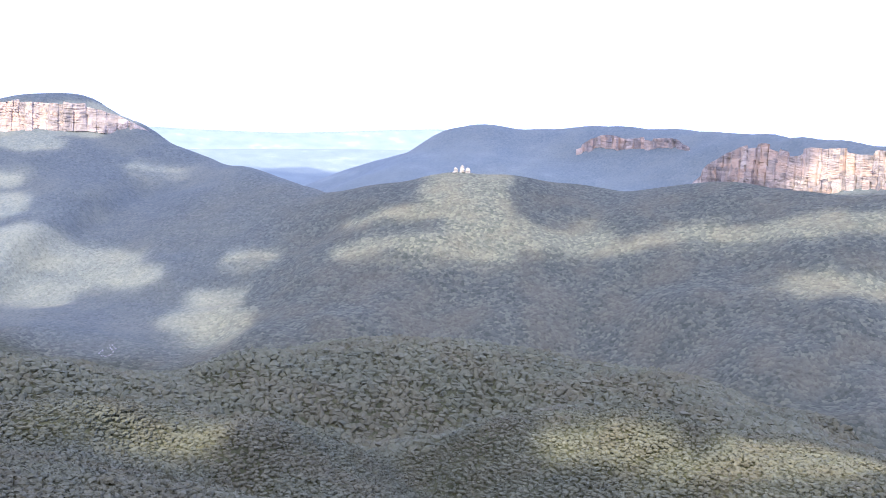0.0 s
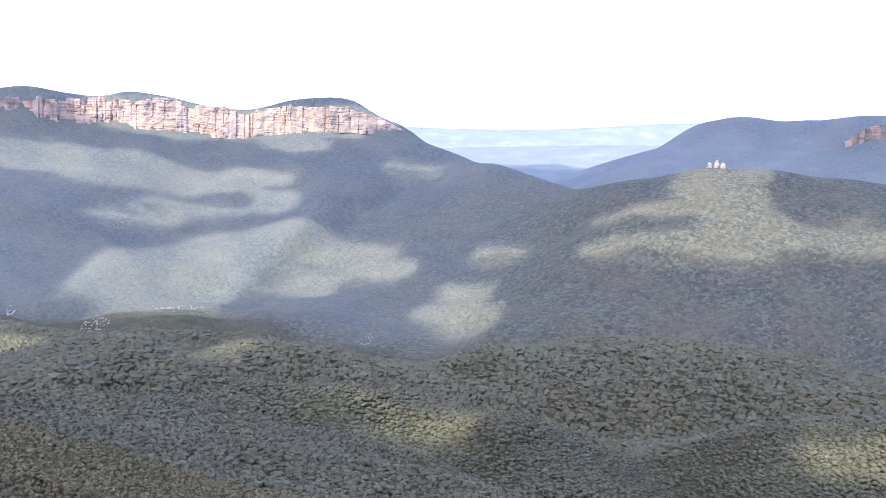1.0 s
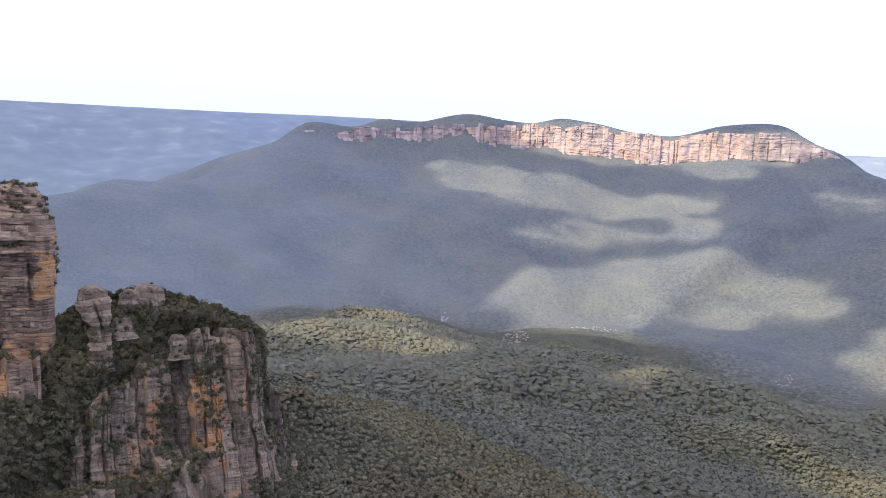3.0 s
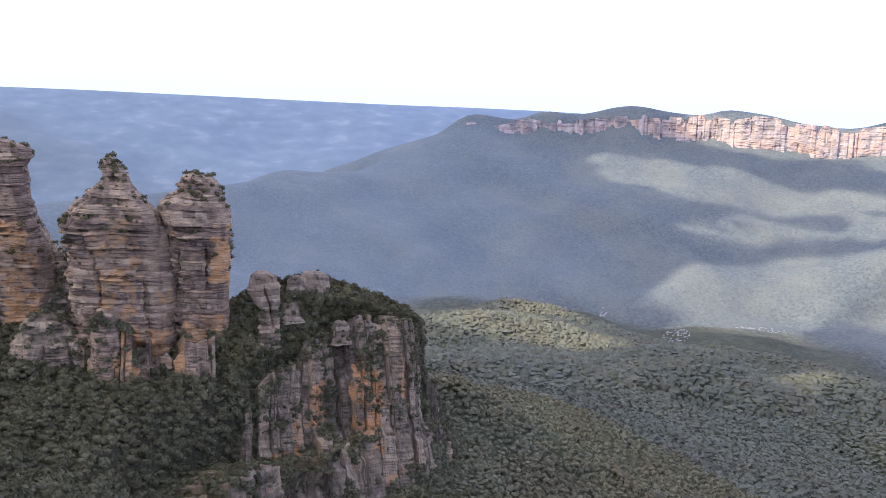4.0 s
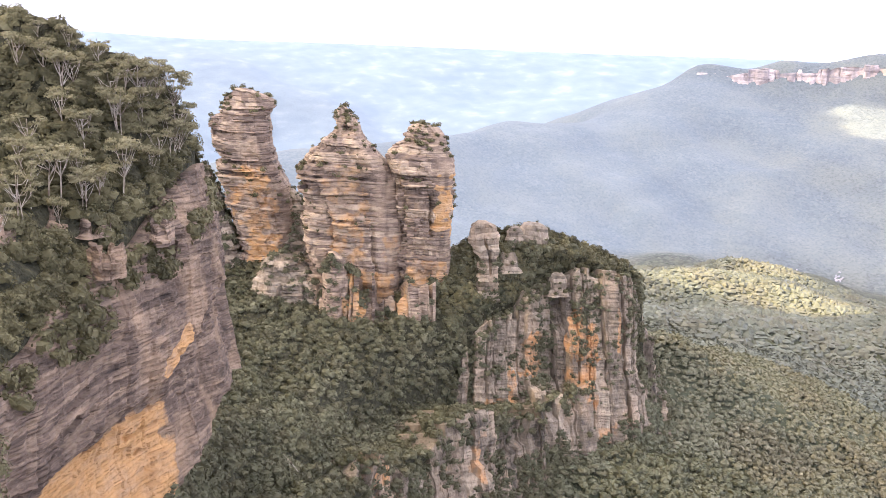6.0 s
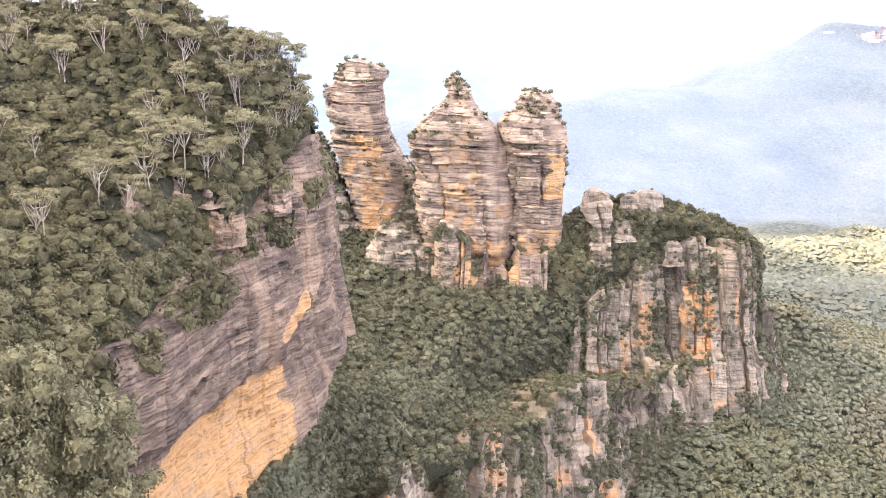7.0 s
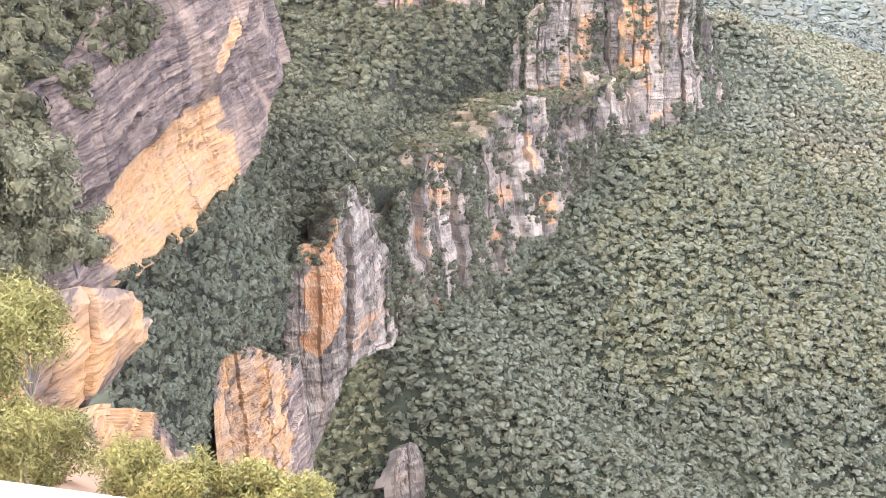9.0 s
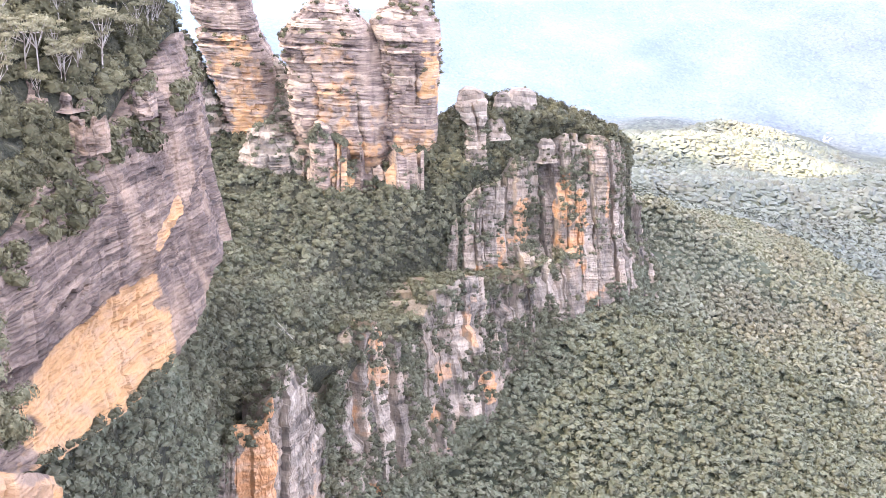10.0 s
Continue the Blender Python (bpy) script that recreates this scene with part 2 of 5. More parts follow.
HILL_BACK = [(-887.1, 731.8, -316.4), (-858.3, 838.7, -323.0), (-815.4, 986.6, -335.5), (-796.6, 1065.0, -336.1), (-742.0, 1115.8, -335.8), (-681.6, 1130.4, -352.3), (-635.8, 1168.2, -364.9), (-608.3, 1261.0, -357.4), (-496.9, 1287.5, -365.6), (-374.2, 1265.8, -380.6)]
HILL_LIT = [(-1204.5, 894.0, -358.3), (-1180.2, 957.9, -354.0), (-1155.2, 1048.3, -349.8), (-1088.6, 1117.4, -358.0), (-1006.0, 1139.5, -364.9), (-911.8, 1127.5, -376.8)]
HILL_LIT_B = [(-1333.1, 1209.4, -400.2), (-1295.6, 1278.2, -381.0), (-1226.2, 1317.8, -386.4), (-1150.3, 1332.1, -403.8), (-1063.2, 1326.5, -414.4)]
MOUNT_FOOT = [(-2355.8, 2045.6, -109.3), (-2234.9, 2177.1, -116.1), (-2081.9, 2323.8, -118.0), (-1884.9, 2486.3, -117.7), (-1675.5, 2643.8, -115.1), (-1512.5, 2740.3, -122.7), (-1344.9, 2826.3, -109.1), (-1104.9, 2928.5, -94.9), (-945.2, 2973.4, -103.7), (-876.5, 2994.3, -99.5), (-706.4, 2915.6, -148.3), (-603.3, 2836.6, -149.6), (-521.2, 2751.1, -153.0), (-404.6, 2618.9, -183.6)]
MOUNT_WEST = [(-2365.8, 2049.3, -79.9), (-2356.8, 1935.9, -115.2), (-2322.4, 1819.1, -154.3), (-2324.4, 1649.2, -204.8), (-2317.0, 1481.2, -211.3), (-2326.2, 1370.7, -205.7), (-2300.1, 1212.2, -238.2), (-2264.9, 934.1, -259.4), (-2307.2, 661.0, -274.8)]
MOUNT_CAP = [(-2434.9, 2137.5, -19.8), (-2328.4, 2267.4, -26.0), (-2278.0, 2332.0, 0.4), (-2211.2, 2395.5, -11.7), (-2149.0, 2451.4, 5.8), (-2076.7, 2525.9, 28.3), (-1916.4, 2649.6, 6.1), (-1826.8, 2724.2, 27.6), (-1761.0, 2767.2, 23.8), (-1693.8, 2808.8, 14.2), (-1485.6, 2924.3, -12.8), (-1332.6, 3008.1, 33.0), (-1140.1, 3075.5, 37.1), (-1070.1, 3058.2, -0.3), (-968.8, 3028.8, -34.9)]
CASTLE = [(-447.1, 2662.7, -178.4), (-337.9, 2577.9, -189.3), (-207.8, 2511.4, -169.5), (-56.5, 2449.3, -123.3), (60.2, 2419.3, -100.1), (133.5, 2416.3, -99.0), (268.4, 2435.2, -106.3), (389.9, 2449.2, -113.0), (462.6, 2436.5, -117.4), (575.8, 2360.8, -92.9), (710.5, 2292.4, -68.0), (830.4, 2198.4, -77.1), (974.2, 2028.2, -68.3), (1400, 2050, -70)]
NECK_FOOT = [(-90.9, 3648.9, -87.1), (36.9, 3499.8, -40.8), (344.8, 3402.6, -37.6), (536.7, 3306.7, -47.7), (762.4, 3159.3, -46.4), (915.7, 2909.3, -53.5)]
NECK_CAP = [(37.0, 3559.8, 22.6), (138.0, 3537.3, 40.4), (367.4, 3480.7, 35.8), (446.1, 3451.3, 53.9), (817.5, 3197.1, 69.9), (966.6, 2840.0, 66.0), (1023.8, 2552.3, 56.9), (1094.5, 2314.2, 49.8), (1500, 2100, 40)]
SPUR_CASTLE = [(61.0, 2399.2, -116.7), (11.3, 2250.0, -229.6), (-34.6, 2119.7, -311.4), (-98.6, 1947.5, -364.0)]
TABLELAND = [(-4700, 300, 20), (-4641.8, 855.4, -3.5), (-4459.8, 1545.4, -4.1), (-4129.0, 2286.9, -8.6), (-3826.7, 2763.1, -11.6), (-3374.2, 3300.5, -9.6), (-2600, 3950, -30)]
TABLE_SPUR = [(-4417.4, 858.2, -51.5), (-4189.6, 968.0, -76.3), (-3893.1, 1116.4, -174.6), (-3684.6, 1278.2, -237.5), (-3452.3, 1331.0, -328.8)]
FAR_RIDGE = [(-1492.4, 4646.2, -69.2), (-821.4, 4810.4, -53.4), (45.1, 4879.8, 27.6), (900, 4790, 20)]
FAR_RIDGE_B = [(-1311.9, 4095.0, -171.3), (-793.8, 4226.1, -135.9), (-159.6, 4297.0, -96.1), (176.1, 4246.3, -85.9)]
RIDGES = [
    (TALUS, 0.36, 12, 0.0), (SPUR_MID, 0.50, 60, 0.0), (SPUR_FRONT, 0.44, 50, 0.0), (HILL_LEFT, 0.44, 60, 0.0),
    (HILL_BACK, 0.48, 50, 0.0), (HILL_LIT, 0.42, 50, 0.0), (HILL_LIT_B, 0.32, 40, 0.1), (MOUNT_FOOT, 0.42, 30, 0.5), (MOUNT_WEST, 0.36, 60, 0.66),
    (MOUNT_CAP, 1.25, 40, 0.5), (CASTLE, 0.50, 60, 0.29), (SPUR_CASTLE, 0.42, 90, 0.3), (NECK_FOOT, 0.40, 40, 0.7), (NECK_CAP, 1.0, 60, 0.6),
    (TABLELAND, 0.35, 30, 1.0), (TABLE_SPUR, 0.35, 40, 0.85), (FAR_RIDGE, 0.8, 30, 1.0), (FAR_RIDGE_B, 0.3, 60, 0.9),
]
LINES = [spline(r[0], 60) for r in RIDGES]


def land(x, y):
    """Height of the land at x, y (arrays), and the haze share of its colour."""
    x, y = np.asarray(x, float).ravel(), np.asarray(y, float).ravel()
    rough = fbm(xyz(x / 330, y / 330), 4, 3)
    total, stand_or_haze, top = np.zeros(len(x)), np.zeros(len(x)), np.full(len(x), -1e9)
    heights = []
    for (_, slope, width, kind), line in zip(RIDGES, LINES):
        best, at = np.full(len(x), 1e18), np.zeros(len(x))
        for a, b in zip(line[:-1], line[1:]):
            d = b[:2] - a[:2]
            t = np.clip(((x - a[0]) * d[0] + (y - a[1]) * d[1]) / (d @ d + 1e-9), 0, 1)
            q = (x - a[0] - t * d[0]) ** 2 + (y - a[1] - t * d[1]) ** 2
            closer = q < best
            best = np.where(closer, q, best)
            at = np.where(closer, a[2] + t * (b[2] - a[2]), at)
        away = np.sqrt(best)
        wob = 1 + 0.35 * rough * np.clip(away / 150, 0, 1) / (1 + away / 500)
        h = at - slope * wob * (np.sqrt(best + width ** 2) - width)
        top = np.maximum(top, h)
        heights.append(h)
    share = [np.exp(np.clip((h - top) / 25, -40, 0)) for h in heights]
    stand_or_haze = sum(w * r[3] for w, r in zip(share, RIDGES)) / sum(share)
    soft = 9.0
    z = top + soft * np.log(sum(np.exp(np.clip((h - top) / soft, -40, 0)) for h in heights)) - soft * 0.25
    floor_z = -470 + 25 * rough
    z = np.maximum(z, floor_z) + 4 * np.log1p(np.exp(-np.abs(z - floor_z) / 4))
    far = np.hypot(x, y)
    z = z + 9 * fbm(xyz(x / 90, y / 90), 3, 9) * np.clip((far - 300) / 700, 0, 1) * (stand_or_haze < 0.8)
    low = np.clip((-70 - z) / 90, 0, 1) * (stand_or_haze > 0.4) * (stand_or_haze < 0.75)
    z = z + low * (13 * (0.5 - np.abs(fbm(xyz(x / 210, y / 210), 3, 31))))
    return z, stand_or_haze


az = np.concatenate([np.arange(-180, -105, 3.0), np.arange(-105, 40, 0.5), np.arange(40, 180, 3.0)])
az = np.radians(az)
rr = np.concatenate([[30, 60, 90, 120], np.geomspace(140, 4960, 400)])
gx, gy = rr[:, None] * np.sin(az), rr[:, None] * np.cos(az)
gz, gs = land(gx, gy)
gz = gz.reshape(gx.shape)
gs = gs.reshape(gx.shape)
for _ in range(2):
    gz = 0.5 * gz + 0.25 * (np.roll(gz, 1, 1) + np.roll(gz, -1, 1))
    gz[1:-1] = 0.5 * gz[1:-1] + 0.25 * (gz[2:] + gz[:-2])
    gs = 0.5 * gs + 0.25 * (np.roll(gs, 1, 1) + np.roll(gs, -1, 1))
    gs[1:-1] = 0.5 * gs[1:-1] + 0.25 * (gs[2:] + gs[:-2])


def ground_at(x, y):
    """Height and haze share of the finished ground sheet."""
    r, a = np.hypot(x, y), np.arctan2(x, y)
    i = np.clip(np.searchsorted(rr, r) - 1, 0, len(rr) - 2)
    j = np.clip(np.searchsorted(az, a) - 1, 0, len(az) - 2)
    u, v = (r - rr[i]) / (rr[i + 1] - rr[i]), (a - az[j]) / (az[j + 1] - az[j])
    return [g[i, j] * (1 - u) * (1 - v) + g[i + 1, j] * u * (1 - v) + g[i, j + 1] * (1 - u) * v + g[i + 1, j + 1] * u * v for g in (gz, gs)]


ground = new("ground", mesh_of("ground", xyz(gx, gy, gz), grid_faces(len(rr), len(az), True), True, {"stand_or_haze": gs}))
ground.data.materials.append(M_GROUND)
tagged(ground, "forested valley floor and slopes reaching to the horizon", "ground", kind="structure")

# ---- broken cloud deck overhead ----
# openings, by the ground that the sun reaches through them: x, y, z, half-width across, half-length along its bearing
OPENINGS_FAR = [
    (74, 2380, -110, 86, 228), (-17, 2197, -196, 200, 34), (127, 2142, -207, 156, 28), (-112, 2078, -272, 189, 46), (293, 2081, -243, 102, 29),
    (40, 2013, -285, 85, 20), (-442, 2210, -340, 54, 28), (-443, 1948, -440, 91, 102), (-705, 2191, -398, 83, 48), (-977, 2259, -365, 134, 44),
    (-961, 2135, -454, 85, 80), (591, 2021, -196, 115, 20), (744, 1944, -156, 177, 34), (857, 1910, -123, 101, 34), (724, 1719, -238, 96, 44), (-1850, 2332, -163, 99, 50), (-1692, 2332, -195, 175, 72), (-1516, 2355, -241, 153, 33), (-1325, 2536, -240, 191, 72),
    (-1161, 2475, -268, 83, 93), (-1428, 2170, -326, 71, 20), (-1340, 2332, -308, 98, 26), (-1007, 2268, -330, 82, 56), (-1126, 2180, -367, 149, 90),
    (-1183, 2048, -421, 114, 48), (-1056, 2058, -435, 168, 37), (-1131, 1861, -473, 119, 176), (-1014, 1561, -445, 56, 22), (-799, 2260, -390, 80, 38),
    (-810, 2184, -426, 63, 23), (-1266, 2796, -128, 65, 43), (-834, 2825, -187, 80, 20), (-1129, 1031, -356, 79, 34), (-988, 1130, -376, 59, 38),
    (-1229, 1273, -394, 53, 103), (-1430, 2850, -50, 520, 90), (1010, 2250, -60, 150, 80)]
OPENINGS_NEAR = [
    (226, 935, -304, 64, 34), (274, 855, -304, 70, 32), (369, 840, -286, 61, 96), (-236, 911, -337, 51, 20), (-325, 901, -310, 34, 20),
    (-637, 1221, -365, 41, 22), (-340, 899, -305, 35, 20), (-240, 918, -336, 34, 20)]
DECK = 1150.0


def cloud_deck():
    """Stratocumulus: a lumpy white sheet of changing thickness, open where the sun breaks through."""
    x, y = np.meshgrid(np.arange(-5400, 1800, 36.0), np.arange(-3000, 2500, 36.0))
    ragged = fbm(xyz(x / 150, y / 150), 5, 17)
    field = np.full(x.shape, -9.0)
    for ox, oy, oz, wide, long_ in OPENINGS_FAR + OPENINGS_NEAR:
        k = (DECK - oz) / SUN_DIR.z
        cx, cy = ox + SUN_DIR.x * k, oy + SUN_DIR.y * k
        d = math.hypot(ox, oy)
        bx, by = ox / d, oy / d
        along, across = (x - cx) * bx + (y - cy) * by, (x - cx) * by - (y - cy) * bx
        field = np.maximum(field, 1.14 - np.sqrt((across / wide) ** 2 + (along / long_) ** 2))
    cover = np.clip(-(field + 0.72 * ragged), -0.2, 1.0)
    thick = np.maximum(cover, 0)
    lumps = 0.6 + 0.4 * fbm(xyz(x / 120, y / 120), 4, 19)
    up = DECK + 90 * thick * lumps
    down = DECK - 25 * thick * lumps
    rows, cols = x.shape
    f = grid_faces(rows, cols)
    keep = cover.ravel()[f].min(1) > -0.02
    f = f[keep]
    v = np.concatenate([xyz(x, y, up).reshape(-1, 3), xyz(x, y, down).reshape(-1, 3)])
    f = np.concatenate([f, f[:, ::-1] + rows * cols])
    used, inverse = np.unique(f, return_inverse=True)
    k = (DECK + 250) / SUN_DIR.z
    reach = np.hypot(x - SUN_DIR.x * k, y - SUN_DIR.y * k).ravel()
    thin = 0.13 + np.clip((reach - 700) / 900, 0, 1) * 0.07
    thin = np.tile(thin + (0.9 - thin) * np.exp(-np.maximum(cover.ravel(), 0) / 0.16), 2)
    m = bpy.data.materials.new("cloud")
    m.use_nodes = True
    n, links = m.node_tree.nodes, m.node_tree.links
    n.clear()
    a, b, mix, out = (n.new("ShaderNode" + k) for k in ("BsdfDiffuse", "BsdfTranslucent", "MixShader", "OutputMaterial"))
    for q in (a, b):
        q.inputs["Color"].default_value = (0.80, 0.81, 0.83, 1)
    links.new(a.outputs[0], mix.inputs[1])
    links.new(b.outputs[0], mix.inputs[2])
    clear, both, att = n.new("ShaderNodeBsdfTransparent"), n.new("ShaderNodeMixShader"), n.new("ShaderNodeAttribute")
    att.attribute_name = "thin"
    links.new(att.outputs["Fac"], both.inputs[0])
    links.new(mix.outputs[0], both.inputs[1])
    links.new(clear.outputs[0], both.inputs[2])
    links.new(both.outputs[0], out.inputs["Surface"])
    ob = new("cloud_deck", mesh_of("cloud_deck", v[used], inverse.reshape(f.shape), True, {"thin": np.sqrt(thin[used])}))
    ob.data.materials.append(m)
    return tagged(ob, "broken white stratocumulus with openings for the sun", "cloud", kind="stuff")


cloud_deck()

# ---- crowns ----
def ico(level):
    bm = bmesh.new()
    bmesh.ops.create_icosphere(bm, subdivisions=level, radius=1.0)
    v = np.array([q.co[:] for q in bm.verts])
    f = np.array([[q.index for q in p.verts] for p in bm.faces])
    bm.free()
    return v, f


ICO1 = ico(1)
RNG = np.random.default_rng(4)


def lump(shape, jitter):
    v, f = shape
    return v * (1 + RNG.uniform(-jitter, jitter, (len(v), 1))) * (1, 1, 0.8), f


def dome(jitter):
    """A lumpy crown without its unseen underside."""
    v, f = lump(ICO1, jitter)
    return v, f[ICO1[0][f][..., 2].min(1) > -0.9]


def crowns(name, places, radius, shapes, mat, label, category="forest", smooth=False, flat=1.0):
    """One mesh of many crowns: places (n, 3), radius (n)."""
    vs, fs, k = [], [], 0
    pick = RNG.integers(0, len(shapes), len(places))
    for s, (v, f) in enumerate(shapes):
        p, r = places[pick == s], radius[pick == s]
        if not len(p):
            continue
        a = RNG.uniform(0, 6.283, len(p))
        c, sn = np.cos(a)[:, None], np.sin(a)[:, None]
        tall = flat * RNG.uniform(0.8, 1.25, len(p))[:, None]
        w = np.stack([v[:, 0] * c - v[:, 1] * sn, v[:, 0] * sn + v[:, 1] * c, v[:, 2] * tall], -1) * r[:, None, None] + p[:, None, :]
        vs.append(w.reshape(-1, 3))
        fs.append((f[None] + np.arange(len(p))[:, None, None] * len(v)).reshape(-1, 3) + k)
        k += len(p) * len(v)
    ob = new(name, mesh_of(name, np.concatenate(vs), np.concatenate(fs), smooth))
    ob.data.materials.append(mat)
    return tagged(ob, label, category, kind="stuff")


def tufted(count, flat=0.8, size=0.3, core=0.72):
    """A leafy crown: a lumpy core under many small tufts of leaves, each a bent pair of triangles."""
    v, f = dome(0.25)
    vs, fs, k = [v * core * (1, 1, flat)], [f], len(v)
    for _ in range(count):
        d = RNG.normal(size=3)
        d[2] = abs(d[2]) * 1.1 - 0.35
        d /= np.linalg.norm(d)
        a = RNG.normal(size=3) + 0.4 * d
        a -= d * (a @ d) * 0.55
        a /= np.linalg.norm(a)
        b = np.cross(d, a)
        o = d * RNG.uniform(0.72, 1.08) * (1, 1, flat)
        w = size * RNG.uniform(0.7, 1.4)
        vs.append(np.array([o - a * w, o - b * w * 0.6 + d * w * 0.2, o + a * w, o + b * w * 0.6 + d * w * 0.25]))
        fs.append(np.array([[0, 1, 2], [0, 2, 3]]) + k)
        k += 4
    return np.concatenate(vs), np.concatenate(fs)


FAR_SHAPES = [dome(0.48) for _ in range(24)]
LEAFY_SHAPES = [tufted(3, 0.85, 0.5, 0.84) for _ in range(16)]
MID_SHAPES = [tufted(10, 0.85, 0.42, 0.74) for _ in range(12)]

NEAR_SHAPES = [tufted(17, 0.85, 0.38, 0.72) for _ in range(14)]
FINE_SHAPES = [tufted(58, 0.85, 0.165, 0.80) for _ in range(10)]
SCRUB_SHAPES = [tufted(26, 0.85, 0.28, 0.78) for _ in range(10)]


def sector(r0, r1, a0, a1, spacing):
    """Even but unruly places over a sector: rings with shaken steps."""
    a0, a1, rs, az_ = radians(a0), radians(a1), [], []
    for r in np.arange(r0, r1, spacing * 0.93):
        n = max(1, int((a1 - a0) * r / spacing))
        az_.append(a0 + (np.arange(n) + RNG.random() + RNG.uniform(-0.45, 0.45, n)) * (a1 - a0) / n)
        rs.append(r + RNG.uniform(-0.45, 0.45, n) * spacing)
    r, a = np.concatenate(rs), np.concatenate(az_)
    return r * np.sin(a), r * np.cos(a)


def forest(name, r0, r1, a0, a1, spacing, size, shapes, mat, label, lo=-1.0, hi=2.0, thin=9e9):
    x, y = sector(r0, r1, a0, a1, spacing)
    z, kind = ground_at(x, y)
    kind = kind + 0.03 * fbm(xyz(x / 90, y / 90), 3, 41) + RNG.normal(0, 0.003, len(x))
    keep = (kind >= lo) & (kind < hi) & (np.hypot(x, y) < thin + RNG.random(len(x)) * (r1 - min(thin, r1) + 1))
    x, y, z = x[keep], y[keep], z[keep]
    r = size * RNG.uniform(0.6, 1.25, len(x))
    heave = 2.0 * fbm(xyz(x / 6.5, y / 6.5), 2, 43) + 0.8 if r1 < 500 else 1.6 * fbm(xyz(x / 24, y / 24), 3, 43)
    return crowns(name, xyz(x, y, z + heave + r * (0.35 if r1 < 1200 else 0.0)), r, shapes, mat, label, "forest", False, 0.9)


forest("gully_forest", 205, 430, -78, -24, 2.8, 2.35, NEAR_SHAPES, M_TALUS, "grey-green eucalypt forest on the talus below the cliffs")
forest("talus_forest", 430, 600, -60, -12, 3.2, 2.5, MID_SHAPES, M_FOOT, "grey-green eucalypt forest at the foot of the talus")
forest("cliff_foot_forest", 110, 205, -97, -25, 2.5, 2.5, SCRUB_SHAPES, M_TALUS, "grey-green forest below the lookout")
forest("valley_forest", 600, 1120, -56, 30, 4.6, 3.6, LEAFY_SHAPES, M_HILL, "olive eucalypt forest over the near valley spurs")
forest("spur_forest", 1120, 1850, -58, 30, 6.8, 5.7, FAR_SHAPES, M_HILL, "olive eucalypt forest on the middle spurs", hi=0.14)


# ---- rock ----
def weathered(s, z, size, seed, joints=1.0, ledge=0.55, bed=(0.5, 2.8), broken=0.0, heave=2.2):
    """Bedded, jointed rock, for lengths s along the face and heights z: how far it stands out, and the tone of each block."""
    rng = np.random.default_rng(seed)
    bend = z + size * 2.0 * vnoise(xyz(s / (size * 30), z / (size * 80), seed)) + 0.03 * s
    cuts = np.cumsum(rng.uniform(*bed, 500) ** 1.3 * size)
    cuts = cuts - cuts[-1] + np.max(z) + 10 * size
    layer = np.searchsorted(cuts, bend)
    run = rng.uniform(2, 13, 501)[layer] * size
    block = np.floor((s + 1.2 * size * vnoise(xyz(s / (size * 1.5), z / (size * 1.5), seed))) / run + rng.uniform(0, 50, 501)[layer]).astype(int)
    key = (layer * 131 + block * 17) % 997
    push = rng.uniform(-1, 1, 501)[layer] * 0.6 + rng.uniform(-0.6, 0.6, 997)[key]
    tone = 0.5 + 0.32 * rng.uniform(-1, 1, 501)[layer] + 0.22 * rng.uniform(-1, 1, 997)[key]
    fine = vnoise(xyz(s / (size * 6), bend / (size * 0.4), seed + 7))
    big = fbm(xyz(s / (size * 20), z / (size * 24), seed + 2), 4)
    grip = np.clip(0.65 + 1.1 * vnoise(xyz(s / (size * 7), z / (size * 9), seed + 11)), 0.15, 1.3)
    out = size * (ledge * grip * push + 0.3 * fine + heave * big + 0.5 * fbm(xyz(s / (size * 3), z / (size * 3), seed + 5), 3))
    if joints:
        warp = s + size * 0.6 * fbm(xyz(s / (size * 12), z / (size * 18), seed + 3), 3)
        edges = np.cumsum(rng.uniform(2.0, 8, 600) * size) - 900 * size + np.min(s)
        col = np.searchsorted(edges, warp)
        out = out + size * 1.7 * joints * rng.uniform(-1, 1, 601)[col]
        near = np.minimum(np.abs(warp - edges[np.clip(col - 1, 0, 599)]), np.abs(warp - edges[np.clip(col, 0, 599)]))
        out = out - size * 1.6 * joints * np.exp(-(near / (size * 0.3)) ** 2) * (rng.uniform(0, 1, 601)[col] > 0.4)
        firm = min(joints, 1.0)
        tone = 0.5 + (tone - 0.5) * (1 - 0.55 * firm) + (0.1 + 0.2 * firm) * rng.uniform(-1, 1, 601)[col]
        wide = np.searchsorted(edges[::2], warp)
        for share in (0.28, 0.55, 0.8):
            step_z = np.min(z) + (np.max(z) - np.min(z)) * (share + 0.2 * rng.uniform(-1, 1, 601)[wide] + 0.05 * rng.uniform(-1, 1, 601)[col])
            out = out - broken * rng.uniform(0.2, 1.6, 601)[wide] * np.clip((z - step_z) / 1.2, 0, 1)
    facet = rng.uniform(-1, 1, 997)[(col * 7 + layer // 5) % 997] if joints else 0.0
    return out, tone, facet


